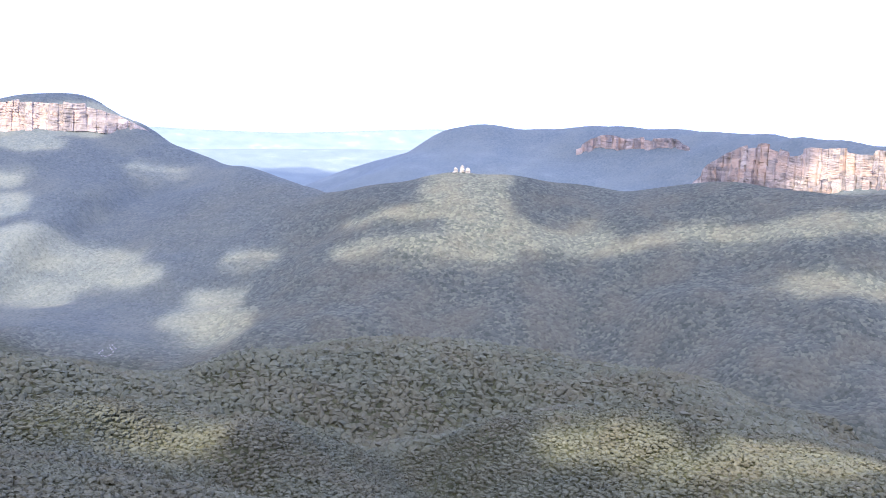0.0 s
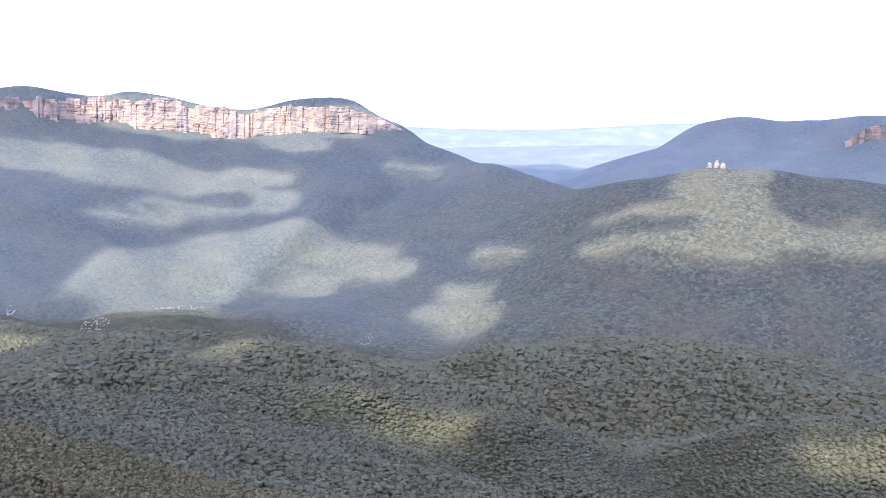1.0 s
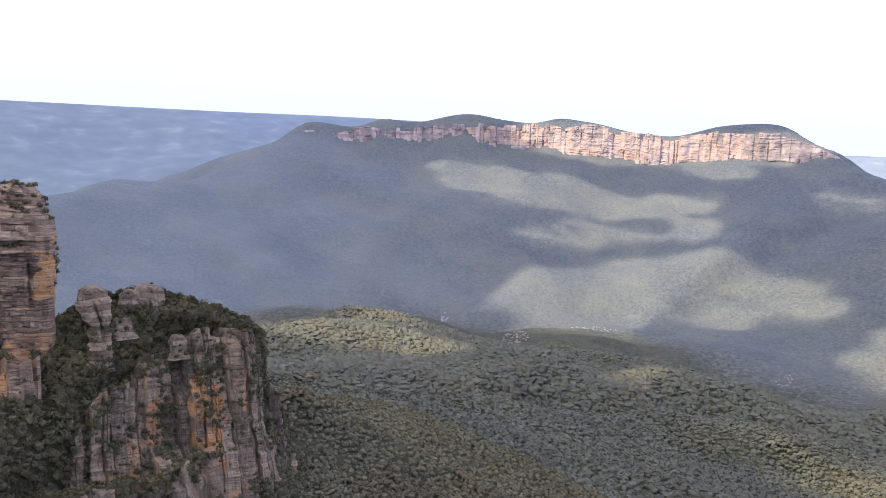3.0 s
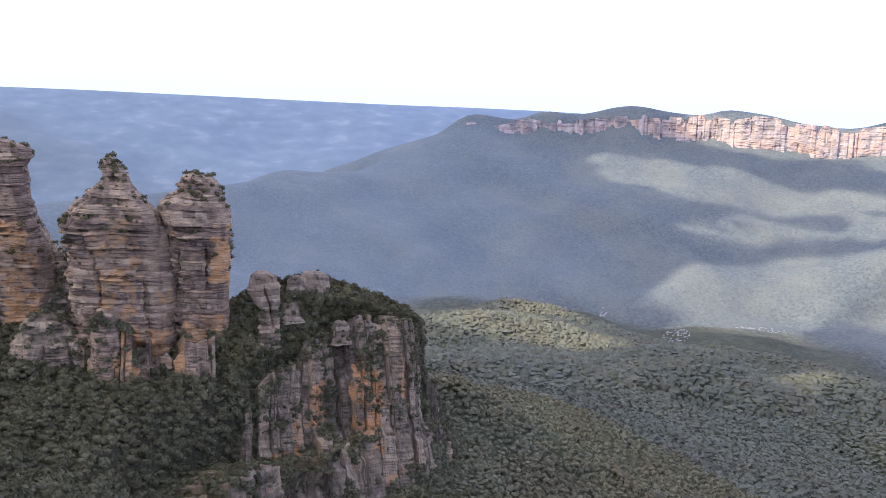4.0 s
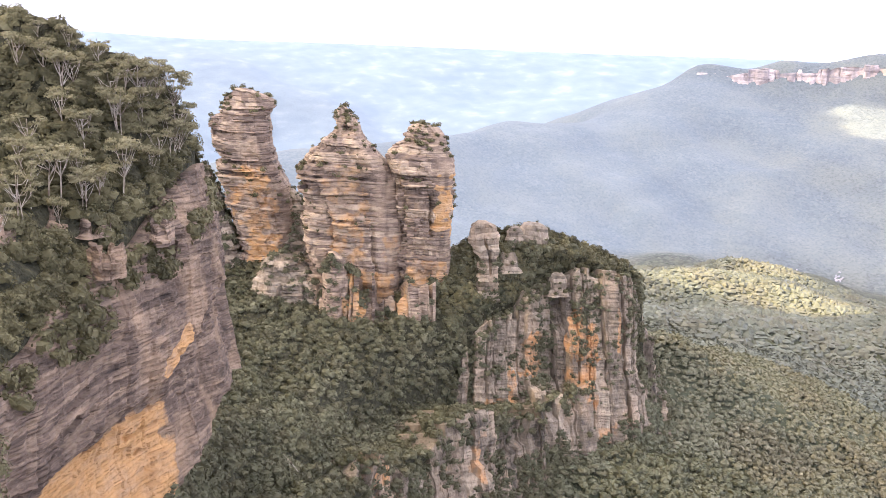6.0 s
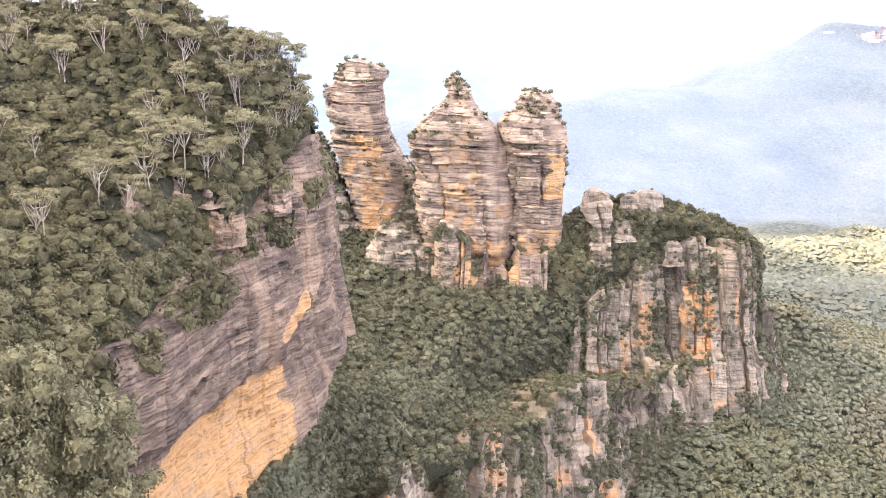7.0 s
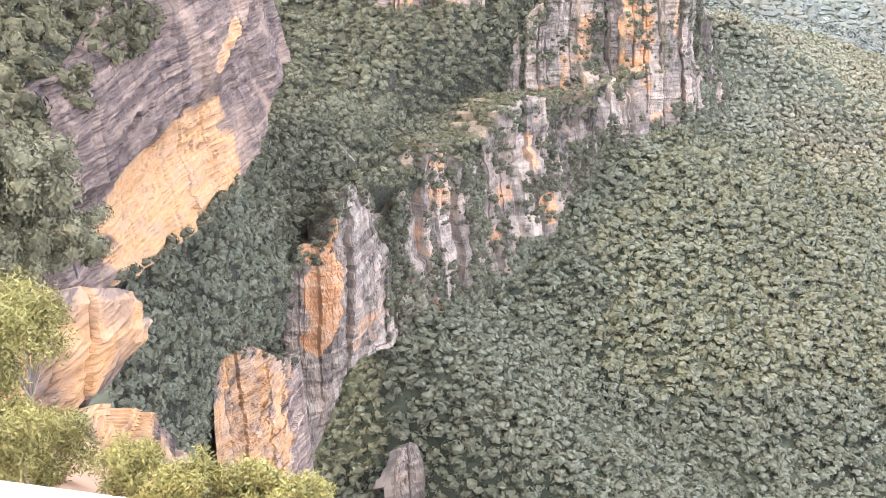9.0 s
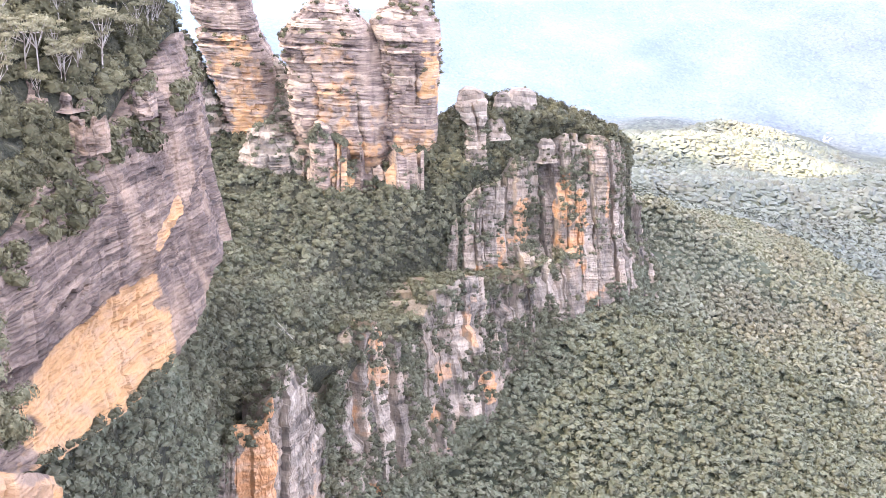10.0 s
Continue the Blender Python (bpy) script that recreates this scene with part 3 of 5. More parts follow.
def cliff(name, top, foot, nu, nv, size, seed, label, back=40.0, lean=None, iron=(), mat=None, joints=1.0, group="", ledge=0.55, ragged=0.0, bed=(0.5, 2.8), toned=1.0, broken=0.0, heave=2.2, frayed=1.3):
    """A solid rock wall between a foot line and a rim line, with its flat top running back. lean: (height 0..1, metres out)."""
    t, f = spline(top, nu), spline(foot, nu)
    if ragged:
        k = np.arange(nu)
        t[:, 2] += ragged * (fbm(xyz(k / 23.0, seed, 0), 3, seed) + 0.7 * np.sign(vnoise(xyz(k / 9.0, seed, 4))))
    v = np.linspace(0, 1, nv)[:, None]
    mid = 0.5 * (t + f)
    s = np.concatenate([[0], np.cumsum(np.linalg.norm(np.diff(mid[:, :2], axis=0), axis=1))])[None, :]
    d = np.gradient(mid[:, :2], axis=0)
    k = np.ones(9) / 9
    d = np.stack([np.convolve(np.pad(d[:, i], 4, mode="edge"), k, "valid") for i in (0, 1)], -1)
    d /= np.linalg.norm(d, axis=1)[:, None] + 1e-9
    out = np.stack([d[:, 1], -d[:, 0]], -1)
    p = f[None] * (1 - v[..., None]) + t[None] * v[..., None]
    push, tone, facet = weathered(np.broadcast_to(s, p.shape[:2]), p[..., 2], size, seed, joints, ledge, bed, broken, heave)
    tone = 0.47 + (tone - 0.5) * toned
    if lean:
        push = push + np.interp(v, [q[0] for q in lean], [q[1] for q in lean])
    fade = np.clip(np.minimum(s, s[0, -1] - s) / (6 * size), 0.2, 1)
    p[..., :2] += out[None] * (push * fade)[..., None]
    u = s / s[0, -1]
    stain = np.zeros(p.shape[:2])
    for cu, cv, ru, rv, a in iron:
        e = np.abs((u - cu) / ru) ** 4 + np.abs((v - cv) / rv) ** 4 + frayed * fbm(p / (5 * size), 3, seed + 9)
        stain = np.maximum(stain, (a + (0.22 * facet if joints > 0.5 else 0)) * np.clip((1.6 - e) * 1.5, 0, 1))
    rim, low = p[-1].copy(), p[0].copy()
    inner = rim.copy()
    inner[:, :2] -= out * back
    inner[:, 2] -= 10
    deep = low.copy()
    deep[:, :2] -= out * back
    p = np.concatenate([p, (0.5 * (rim + inner))[None], inner[None], deep[None]])
    stain = np.concatenate([stain, np.zeros((3, nu))])
    tone = np.concatenate([tone, np.full((3, nu), 0.4)])
    ob = new(name, mesh_of(name, p, grid_faces(nv + 3, nu), False, {"iron": stain, "tone": tone}))
    ob.data.materials.append(mat or M_ROCK)
    return tagged(ob, label, "cliff", group, "structure"), p


PERCHES = []


def bedded(q, s, seed, bed=(0.7, 2.6), ledge=1.0):
    """Level sandstone beds on the points q, with lengths s round the face: how far each stands out, and the tone of each block."""
    rng = np.random.default_rng(seed)
    z = q[..., 2] + 1.2 * fbm(q / 19, 2, seed) + 0.03 * q[..., 0]
    cuts = np.cumsum(rng.uniform(*bed, 400)) + np.min(z) - 6
    layer = np.clip(np.searchsorted(cuts, z), 1, 398)
    edge = np.minimum(z - cuts[layer - 1], cuts[layer] - z)
    run = rng.uniform(2.5, 11, 400)[layer]
    block = np.floor((s + 1.0 * vnoise(q / 2.1, seed)) / run + rng.uniform(0, 50, 400)[layer]).astype(int)
    key = (layer * 131 + block * 17) % 997
    soft_bed = rng.random(400) < 0.16
    group = rng.uniform(-1, 1, 400)[layer // 5]
    push = 0.75 * rng.uniform(-1, 1, 400)[layer] + 0.7 * rng.uniform(-1, 1, 997)[key] + 0.9 * group - 1.5 * soft_bed[layer] * (rng.uniform(0, 1, 997)[key] > 0.3)
    open_joint = np.clip(0.55 + 1.2 * vnoise(q / np.array((6, 6, 1.5)), seed + 4), 0, 1)
    push = push - 1.1 * np.exp(-(edge / 0.2) ** 2) * open_joint
    push = push * np.clip(0.95 + 1.2 * fbm(q / np.array((9, 9, 12)), 2, seed + 6), 0.45, 1.35)
    tone = 0.5 + 0.24 * rng.uniform(-1, 1, 400)[layer] + 0.22 * rng.uniform(-1, 1, 997)[key] - 0.25 * soft_bed[layer]
    out = ledge * push + 1.6 * fbm(q / 13, 4, seed + 2) + 0.45 * fbm(q / 2.6, 3, seed + 5)
    return out, tone


def pinnacle(name, foot, steps, seed, label, iron=(), turn=0.0, nu=220, nv=250, mat=None, cracks=(), plain_from=9.0, side_shade=0.22, ledge=1.0, group="rock pinnacles on the ridge"):
    """A free-standing rock tower. steps: (height, left edge, right edge) from the foot up. iron: (across -1..1, height,
    half-width, half-height, strength) on the front; cracks: (across, low, high); plain_from: across from which the face
    is smooth and grey, with side shade painted into its tone."""
    st = np.array(steps, float)
    z = np.linspace(st[0, 0], st[-1, 0], nv)
    lo, hi = (np.interp(z, st[:, 0], st[:, k])[:, None] for k in (1, 2))
    wx, cx = (hi - lo) / 2, (hi + lo) / 2
    deep = np.convolve(np.pad(wx[:, 0], 20, mode="edge"), np.ones(41) / 41, "valid")[:, None]
    wy = np.minimum(np.minimum(deep, wx * 1.5), 15.0)
    a = np.linspace(0, 2 * math.pi, nu, endpoint=False)[None, :] + math.pi / 2
    q = 3.4
    rad = 1 / (np.abs(np.cos(a)) ** q + np.abs(np.sin(a)) ** q) ** (1 / q)
    lx, ly = cx + np.cos(a) * rad * wx, np.sin(a) * rad * wy
    zz = np.broadcast_to(z[:, None], (nv, nu))
    across = np.clip((lx - cx) / wx, -1, 1)
    front = np.clip(-np.sin(a) * 2 + 0.6, 0, 1)
    spot = np.stack([lx, ly, zz], -1) + np.array((seed * 40.0, 0, 0))
    push, tone = bedded(spot, np.broadcast_to((a - math.pi / 2) * float(np.mean(wx + wy)) * 0.75, (nv, nu)), seed, ledge=ledge)
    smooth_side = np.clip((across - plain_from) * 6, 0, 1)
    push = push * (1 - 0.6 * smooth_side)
    # shade of the side turned from the light, put into the tone
    tone = 0.60 + (tone - 0.5) * (1 - 0.5 * smooth_side) - side_shade * smooth_side
    for at_x, low, high in cracks:
        w = across + 0.10 * fbm(spot / 9, 3, seed + 8) - at_x
        push = push - 2.6 * np.exp(-(w * wx / 0.7) ** 2) * front * np.clip((zz - low) / 3, 0, 1) * np.clip((high - zz) / 3, 0, 1)
    push = push * np.clip(np.minimum(wx, wy) / 6, 0.2, 1)
    lx, ly = lx + np.cos(a) * push, ly + np.sin(a) * push
    stain = np.zeros((nv, nu))
    for u0, z0, ru, rz, k in iron:
        e = np.abs((across - u0) / ru) ** 3 + np.abs((zz - z0) / rz) ** 3
        stain = np.maximum(stain, k * np.clip(1.5 - e - 1.3 * fbm(spot / np.array((5, 5, 2.5)), 3, seed + 3), 0, 1) * front)
    c, sn = math.cos(turn), math.sin(turn)
    p = np.stack([lx * c - ly * sn, lx * sn + ly * c, zz], -1)
    p = np.concatenate([p, np.repeat((p[-1].mean(0) + (0, 0, 0.6))[None, None], nu, 1)])
    stain = np.concatenate([stain, np.zeros((1, nu))])
    tone = np.concatenate([tone, np.full((1, nu), 0.4)])
    ob = new(name)
    ob.location = foot
    cut = int(nv * 0.8)
    for piece, i, j in (("column", 0, cut + 1), ("cap", cut, nv + 1)):
        me = mesh_of(piece, p[i:j], grid_faces(j - i, nu, True), False, {"iron": stain[i:j], "tone": tone[i:j]})
        me.materials.append(mat or M_ROCK)
        new(piece, me).parent = ob
    PERCHES.append(p + np.array(foot))
    return tagged(ob, label, "rock pinnacle", group)


TURN = radians(70)
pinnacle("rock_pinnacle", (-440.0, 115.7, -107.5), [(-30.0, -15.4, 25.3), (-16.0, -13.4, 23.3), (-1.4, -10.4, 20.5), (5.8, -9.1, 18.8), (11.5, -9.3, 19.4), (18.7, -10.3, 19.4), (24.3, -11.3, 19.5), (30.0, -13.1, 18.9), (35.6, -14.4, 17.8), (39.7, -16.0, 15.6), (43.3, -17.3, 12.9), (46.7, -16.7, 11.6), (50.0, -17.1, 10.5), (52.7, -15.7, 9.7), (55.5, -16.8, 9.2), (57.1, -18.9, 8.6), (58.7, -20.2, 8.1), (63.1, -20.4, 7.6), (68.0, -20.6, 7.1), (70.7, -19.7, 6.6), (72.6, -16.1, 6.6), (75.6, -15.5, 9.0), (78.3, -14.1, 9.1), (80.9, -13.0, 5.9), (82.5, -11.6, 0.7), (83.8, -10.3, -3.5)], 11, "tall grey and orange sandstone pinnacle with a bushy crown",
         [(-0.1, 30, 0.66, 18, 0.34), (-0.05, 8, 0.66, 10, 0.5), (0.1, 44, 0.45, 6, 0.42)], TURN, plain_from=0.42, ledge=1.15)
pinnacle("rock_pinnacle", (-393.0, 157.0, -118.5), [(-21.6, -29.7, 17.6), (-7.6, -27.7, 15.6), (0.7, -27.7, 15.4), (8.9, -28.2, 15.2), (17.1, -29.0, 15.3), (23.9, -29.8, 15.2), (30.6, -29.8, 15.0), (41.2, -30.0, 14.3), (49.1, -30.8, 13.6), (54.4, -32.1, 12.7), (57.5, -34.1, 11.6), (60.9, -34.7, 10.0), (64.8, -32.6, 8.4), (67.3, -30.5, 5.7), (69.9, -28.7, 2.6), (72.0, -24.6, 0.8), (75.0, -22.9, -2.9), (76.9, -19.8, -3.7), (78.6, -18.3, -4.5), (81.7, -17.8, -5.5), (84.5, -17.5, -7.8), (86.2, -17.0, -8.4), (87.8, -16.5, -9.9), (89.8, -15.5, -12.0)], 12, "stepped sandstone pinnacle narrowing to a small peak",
         [(-0.1, 48, 0.4, 14, 0.27), (-0.2, 28, 0.36, 14, 0.34), (0.3, 10, 0.5, 8, 0.36), (0.75, 26, 0.2, 8, 0.28)], TURN, cracks=[(0.38, 0, 40), (-0.55, 20, 60)], plain_from=0.42, side_shade=0.0)
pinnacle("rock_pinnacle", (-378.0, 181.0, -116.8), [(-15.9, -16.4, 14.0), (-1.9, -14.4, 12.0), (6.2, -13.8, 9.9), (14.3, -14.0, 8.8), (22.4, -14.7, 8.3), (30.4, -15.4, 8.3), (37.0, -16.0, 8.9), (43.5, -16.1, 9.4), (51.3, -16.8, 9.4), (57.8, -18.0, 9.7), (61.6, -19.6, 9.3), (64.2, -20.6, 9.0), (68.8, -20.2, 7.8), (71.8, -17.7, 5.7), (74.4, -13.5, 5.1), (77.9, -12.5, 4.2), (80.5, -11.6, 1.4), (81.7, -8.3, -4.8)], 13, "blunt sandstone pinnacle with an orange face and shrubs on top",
         [(0.66, 45, 0.36, 14, 0.7), (0.0, 16, 0.7, 7, 0.36)], TURN, cracks=[(-0.88, 0, 58), (0.15, 30, 52)], plain_from=0.3, side_shade=0.02, ledge=0.9)
pinnacle("rock_stub", (-362.0, 200.9, -103.1), [(-10.6, -6.2, 8.6), (3.4, -4.2, 6.6), (9.7, -4.2, 5.8), (11.8, -6.1, 6.8), (16.0, -8.8, 6.3), (21.2, -8.5, 5.1), (24.0, -6.8, 3.4), (25.6, -4.3, 0.0)], 14, "small sandstone stub on the ridge beside the pinnacles", turn=TURN, mat=M_BUTTRESS, cracks=[(0.1, 0, 20)], nu=120, nv=110, ledge=0.7)
pinnacle("rock_block", (-381.0, 137.2, -126.0), [(-19.5, -6.9, 7.4), (-5.5, -4.9, 5.4), (2.0, -4.9, 5.3), (10.5, -5.5, 5.5), (21.0, -6.5, 4.6), (30.9, -6.0, 2.0), (34.5, -4.5, -1.5)], 15, "pale sandstone block leaning on the middle pinnacle", [(0.2, 8, 0.6, 9, 0.35)], TURN, nu=130, nv=130, cracks=[(-0.1, 0, 24)], ledge=0.7)
pinnacle("rock_block", (-404.0, 125.0, -126.0), [(-19.7, -23.8, 20.2), (-5.7, -21.8, 18.2), (5.4, -20.3, 16.8), (16.4, -18.8, 14.1), (22.4, -16.2, 6.7), (26.7, -12.7, 0.9), (29.4, -9.5, -3.8)], 16, "grey sandstone shoulder between two pinnacles", turn=TURN, mat=M_BUTTRESS, nu=150, nv=110, cracks=[(-0.3, -5, 20), (0.35, -5, 20)], ledge=0.7)
pinnacle("rock_shoulder", (-428.0, 136.0, -110.0), [(-11.8, -18.4, 7.3), (2.2, -16.4, 5.3), (16.5, -14.0, 3.1), (27.8, -11.8, 0.9), (35.6, -9.0, -1.8), (39.5, -6.8, -4.6)], 17, "dark scrub-covered rock shoulder filling the gap beside a pinnacle", turn=TURN, mat=M_BUTTRESS, nu=110, nv=110, ledge=0.6)
pinnacle("rock_shoulder", (-446.0, 92.0, -108.0), [(-5.9, -5.9, 19.2), (8.1, -3.9, 17.2), (22.3, -3.5, 13.0), (33.4, -3.2, 9.3), (41.8, -2.5, 5.7), (47.8, -1.2, 2.6)], 18, "dark scrub-covered rock shoulder filling the gap beside a pinnacle", turn=TURN, mat=M_BUTTRESS, nu=110, nv=110, ledge=0.6)

_, plp = cliff("plinth_cliff", [(-403.8, 108.1, -118.9), (-397.5, 115.8, -113.9), (-388.0, 126.2, -111.1), (-379.0, 133.9, -101.6), (-370.0, 146.6, -106.1), (-361.4, 161.9, -104.2), (-359.7, 175.0, -110.6)],
      [(-394.2, 105.1, -153.9), (-388.0, 112.7, -155.4), (-378.5, 123.2, -153.3), (-369.5, 130.8, -151.0), (-360.5, 143.5, -149.4), (-355.6, 160.2, -141.9), (-355.7, 174.0, -138.3)],
      260, 120, 1.1, 27, "broken sandstone wall under the pinnacles", 20, [(0, 2), (0.5, 0), (0.6, 1.5), (1, 0)], [(0.55, 0.8, 0.06, 0.3, 0.3), (0.78, 0.8, 0.06, 0.4, 0.25)], joints=1.2, ledge=0.6, ragged=6.0, toned=0.9)
pinnacle("summit_block", (-365.8, 229.7, -91.4), [(-3.0, -8.7, 8.7), (0.0, -6.7, 6.7), (4.3, -7.4, 6.7), (8.6, -6.8, 5.1), (10.5, -5.6, 1.8)], 80, "weathered pale sandstone block in the heath on the buttress", turn=TURN, mat=M_BUTTRESS, nu=70, nv=50, ledge=0.25, group="blocks on the buttress")
pinnacle("summit_block", (-367.7, 219.1, -88.9), [(-3.0, -6.4, 6.5), (-0.0, -4.4, 4.5), (4.3, -4.1, 3.8), (6.7, -2.6, 2.1)], 81, "weathered pale sandstone block in the heath on the buttress", turn=TURN, mat=M_BUTTRESS, nu=70, nv=50, ledge=0.25, group="blocks on the buttress")
pinnacle("summit_block", (-362.8, 238.2, -94.1), [(-3.0, -5.8, 5.7), (0.0, -3.8, 3.7), (3.3, -3.4, 3.0), (5.7, -2.2, 1.2)], 82, "weathered pale sandstone block in the heath on the buttress", turn=TURN, mat=M_BUTTRESS, nu=70, nv=50, ledge=0.25, group="blocks on the buttress")
pinnacle("summit_block", (-361.7, 213.5, -98.5), [(-3.0, -6.2, 6.2), (0.0, -4.2, 4.2), (3.7, -4.3, 4.0), (5.9, -3.4, 2.3)], 83, "weathered pale sandstone block in the heath on the buttress", turn=TURN, mat=M_BUTTRESS, nu=70, nv=50, ledge=0.25, group="blocks on the buttress")
pinnacle("summit_block", (-349.4, 233.1, -108.3), [(-3.0, -6.0, 6.1), (-0.0, -4.0, 4.1), (4.2, -4.3, 3.8), (6.9, -3.1, 1.6)], 84, "weathered pale sandstone block in the heath on the buttress", turn=TURN, mat=M_BUTTRESS, nu=70, nv=50, ledge=0.25, group="blocks on the buttress")
# the buttress: upper tier, lower tier
_, ucp = cliff("upper_cliff", [(-344.2, 174.7, -159.5), (-344.6, 180.4, -142.7), (-344.6, 189.0, -129.0), (-343.9, 198.3, -122.8), (-343.3, 209.1, -117.7), (-343.4, 220.3, -108.8), (-343.7, 229.0, -104.2), (-340.1, 241.4, -101.4), (-336.0, 253.7, -101.9), (-334.1, 265.9, -104.1), (-349.9, 282.9, -111.6), (-381.4, 307.6, -120.7)],
      [(-342.8, 170.9, -189.2), (-340.3, 177.9, -192.0), (-336.9, 186.3, -191.9), (-333.7, 195.9, -190.7), (-330.9, 206.4, -189.8), (-329.8, 217.4, -188.4), (-327.8, 227.4, -187.8), (-325.4, 237.8, -187.1), (-323.5, 251.9, -187.2), (-324.8, 264.7, -185.6), (-342.3, 284.3, -187.6), (-376.9, 311.6, -199.8)],
      480, 220, 1.15, 21, "jointed sandstone buttress with orange fresh faces", 60, [(0, 6), (0.3, 4), (0.4, 2.5), (0.5, 0), (1, 0)],
      [(0.274, 0.65, 0.036, 0.11, 0.42), (0.425, 0.68, 0.040, 0.12, 0.50), (0.386, 0.56, 0.020, 0.17, 0.30), (0.406, 0.42, 0.042, 0.12, 0.42), (0.368, 0.30, 0.030, 0.09, 0.40), (0.526, 0.54, 0.008, 0.07, 0.42), (0.146, 0.43, 0.036, 0.08, 0.36), (0.526, 0.68, 0.008, 0.13, 0.30), (0.212, 0.56, 0.013, 0.10, 0.30), (0.474, 0.20, 0.026, 0.06, 0.30), (0.077, 0.30, 0.020, 0.08, 0.34), (0.131, 0.18, 0.027, 0.13, 0.30)], M_BUTTRESS, 1.3, ledge=0.5, ragged=2.5, toned=0.8, broken=2.2)
_, lcp = cliff("lower_cliff", [(-254.7, 89.7, -159.9), (-261.5, 100.0, -149.4), (-269.0, 108.5, -141.7), (-277.0, 122.7, -144.8), (-281.8, 134.0, -152.6), (-293.8, 150.4, -144.5), (-300.7, 165.0, -144.0), (-307.0, 184.1, -148.5), (-312.8, 201.3, -152.5), (-325.2, 225.9, -150.6), (-333.7, 255.0, -147.7), (-340.6, 286.3, -147.0), (-359.3, 306.1, -158.6), (-393.9, 331.8, -173.9)],
      [(-234.5, 80.7, -190.7), (-242.5, 93.8, -205.5), (-249.5, 103.2, -211.0), (-259.1, 121.1, -207.4), (-266.0, 134.3, -207.9), (-272.7, 147.5, -204.9), (-278.8, 163.1, -200.5), (-285.7, 180.6, -199.3), (-291.7, 193.5, -195.9), (-305.8, 217.1, -188.7), (-317.6, 249.7, -180.8), (-326.8, 284.1, -180.4), (-345.1, 304.2, -190.3), (-380.7, 331.8, -206.2)],
      460, 170, 1.15, 22, "weathered grey lower cliff band with pale and orange patches", 32, None,
      [(0.119, 0.84, 0.025, 0.15, 0.26), (0.106, 0.58, 0.016, 0.09, 0.30), (0.261, 0.59, 0.017, 0.13, 0.30), (0.336, 0.27, 0.015, 0.10, 0.50), (0.325, 0.73, 0.020, 0.15, 0.26), (0.590, 1.05, 0.022, 0.31, 0.40), (0.079, 0.22, 0.024, 0.07, 0.36), (0.243, 0.28, 0.014, 0.16, 0.20)], M_BUTTRESS, 1.1, ledge=0.5, ragged=3.0, toned=1.0, broken=2.0)
_, obp = cliff("orange_bluff", [(-228.0, 42.7, -153.2), (-223.2, 46.5, -145.0), (-222.5, 54.0, -138.9), (-221.5, 62.0, -133.6), (-231.7, 69.7, -127.6), (-238.7, 77.6, -131.9), (-245.8, 84.9, -149.7), (-252.5, 89.7, -165.4), (-268.0, 97.1, -183.3)],
      [(-211.3, 33.6, -212.0), (-212.5, 38.8, -208.0), (-214.2, 45.5, -206.2), (-219.1, 55.6, -194.1), (-224.9, 64.7, -187.8), (-231.5, 73.7, -188.7), (-238.2, 82.1, -191.4), (-246.7, 88.3, -196.7), (-262.9, 96.4, -207.7)],
      220, 170, 0.9, 28, "rounded sandstone bluff with a fresh orange flank above the talus", 9, None,
      [(0.224, 0.75, 0.085, 0.26, 0.70), (0.506, 0.19, 0.125, 0.08, 0.30), (0.633, 0.41, 0.033, 0.23, 0.25)], M_BUTTRESS, 0.5, ledge=0.6, toned=0.8, bed=(0.8, 3.4), ragged=2.0, broken=0.8)
near_cliff, ncp = cliff("near_cliff", [(-120.3, -20.1, -42.6), (-131.3, -13.7, -48.9), (-144.9, -5.1, -51.1), (-157.0, 3.0, -51.3), (-167.7, 9.9, -46.9), (-181.0, 18.7, -43.4), (-192.1, 27.2, -40.6), (-204.9, 35.8, -33.7), (-220.7, 43.7, -29.8), (-254.6, 52.7, -36.0)],
      [(-109.7, -22.8, -70.6), (-120.8, -16.8, -78.1), (-133.8, -7.1, -85.1), (-142.0, -0.2, -87.7), (-151.8, 7.8, -92.0), (-164.0, 18.5, -93.9), (-177.5, 30.1, -94.1), (-191.7, 40.8, -90.2), (-208.0, 50.2, -82.9), (-242.7, 59.9, -89.1)],
      430, 260, 0.8, 23, "huge bedded sandstone face with an undercut orange wall", 60, [(0, -3), (0.3, -4), (0.42, -3), (0.47, 0), (0.8, 1.5), (1, 0)],
      [(0.43, 0.13, 0.145, 0.27, 0.7), (0.600, 0.50, 0.043, 0.04, 0.62)], mat=M_FACE, joints=0.16, ledge=0.8, bed=(0.4, 2.0), toned=0.7, heave=0.9, frayed=0.5)
_, bbp = cliff("brick_bluff", [(-187.2, 17.5, -149.6), (-190.9, 20.9, -142.7), (-197.6, 30.8, -147.9), (-204.2, 39.7, -160.2), (-215.1, 46.3, -166.0)], [(-183.4, 14.9, -172.0), (-184.2, 17.0, -179.6), (-188.5, 23.7, -188.7), (-196.8, 35.5, -206.2), (-207.2, 45.0, -212.9)],
      150, 130, 0.8, 24, "brown bedded sandstone bluff above the talus", 30, None, [(0.4, 0.5, 0.4, 0.5, 0.42)], joints=0.4, ledge=1.0, bed=(0.4, 1.6))
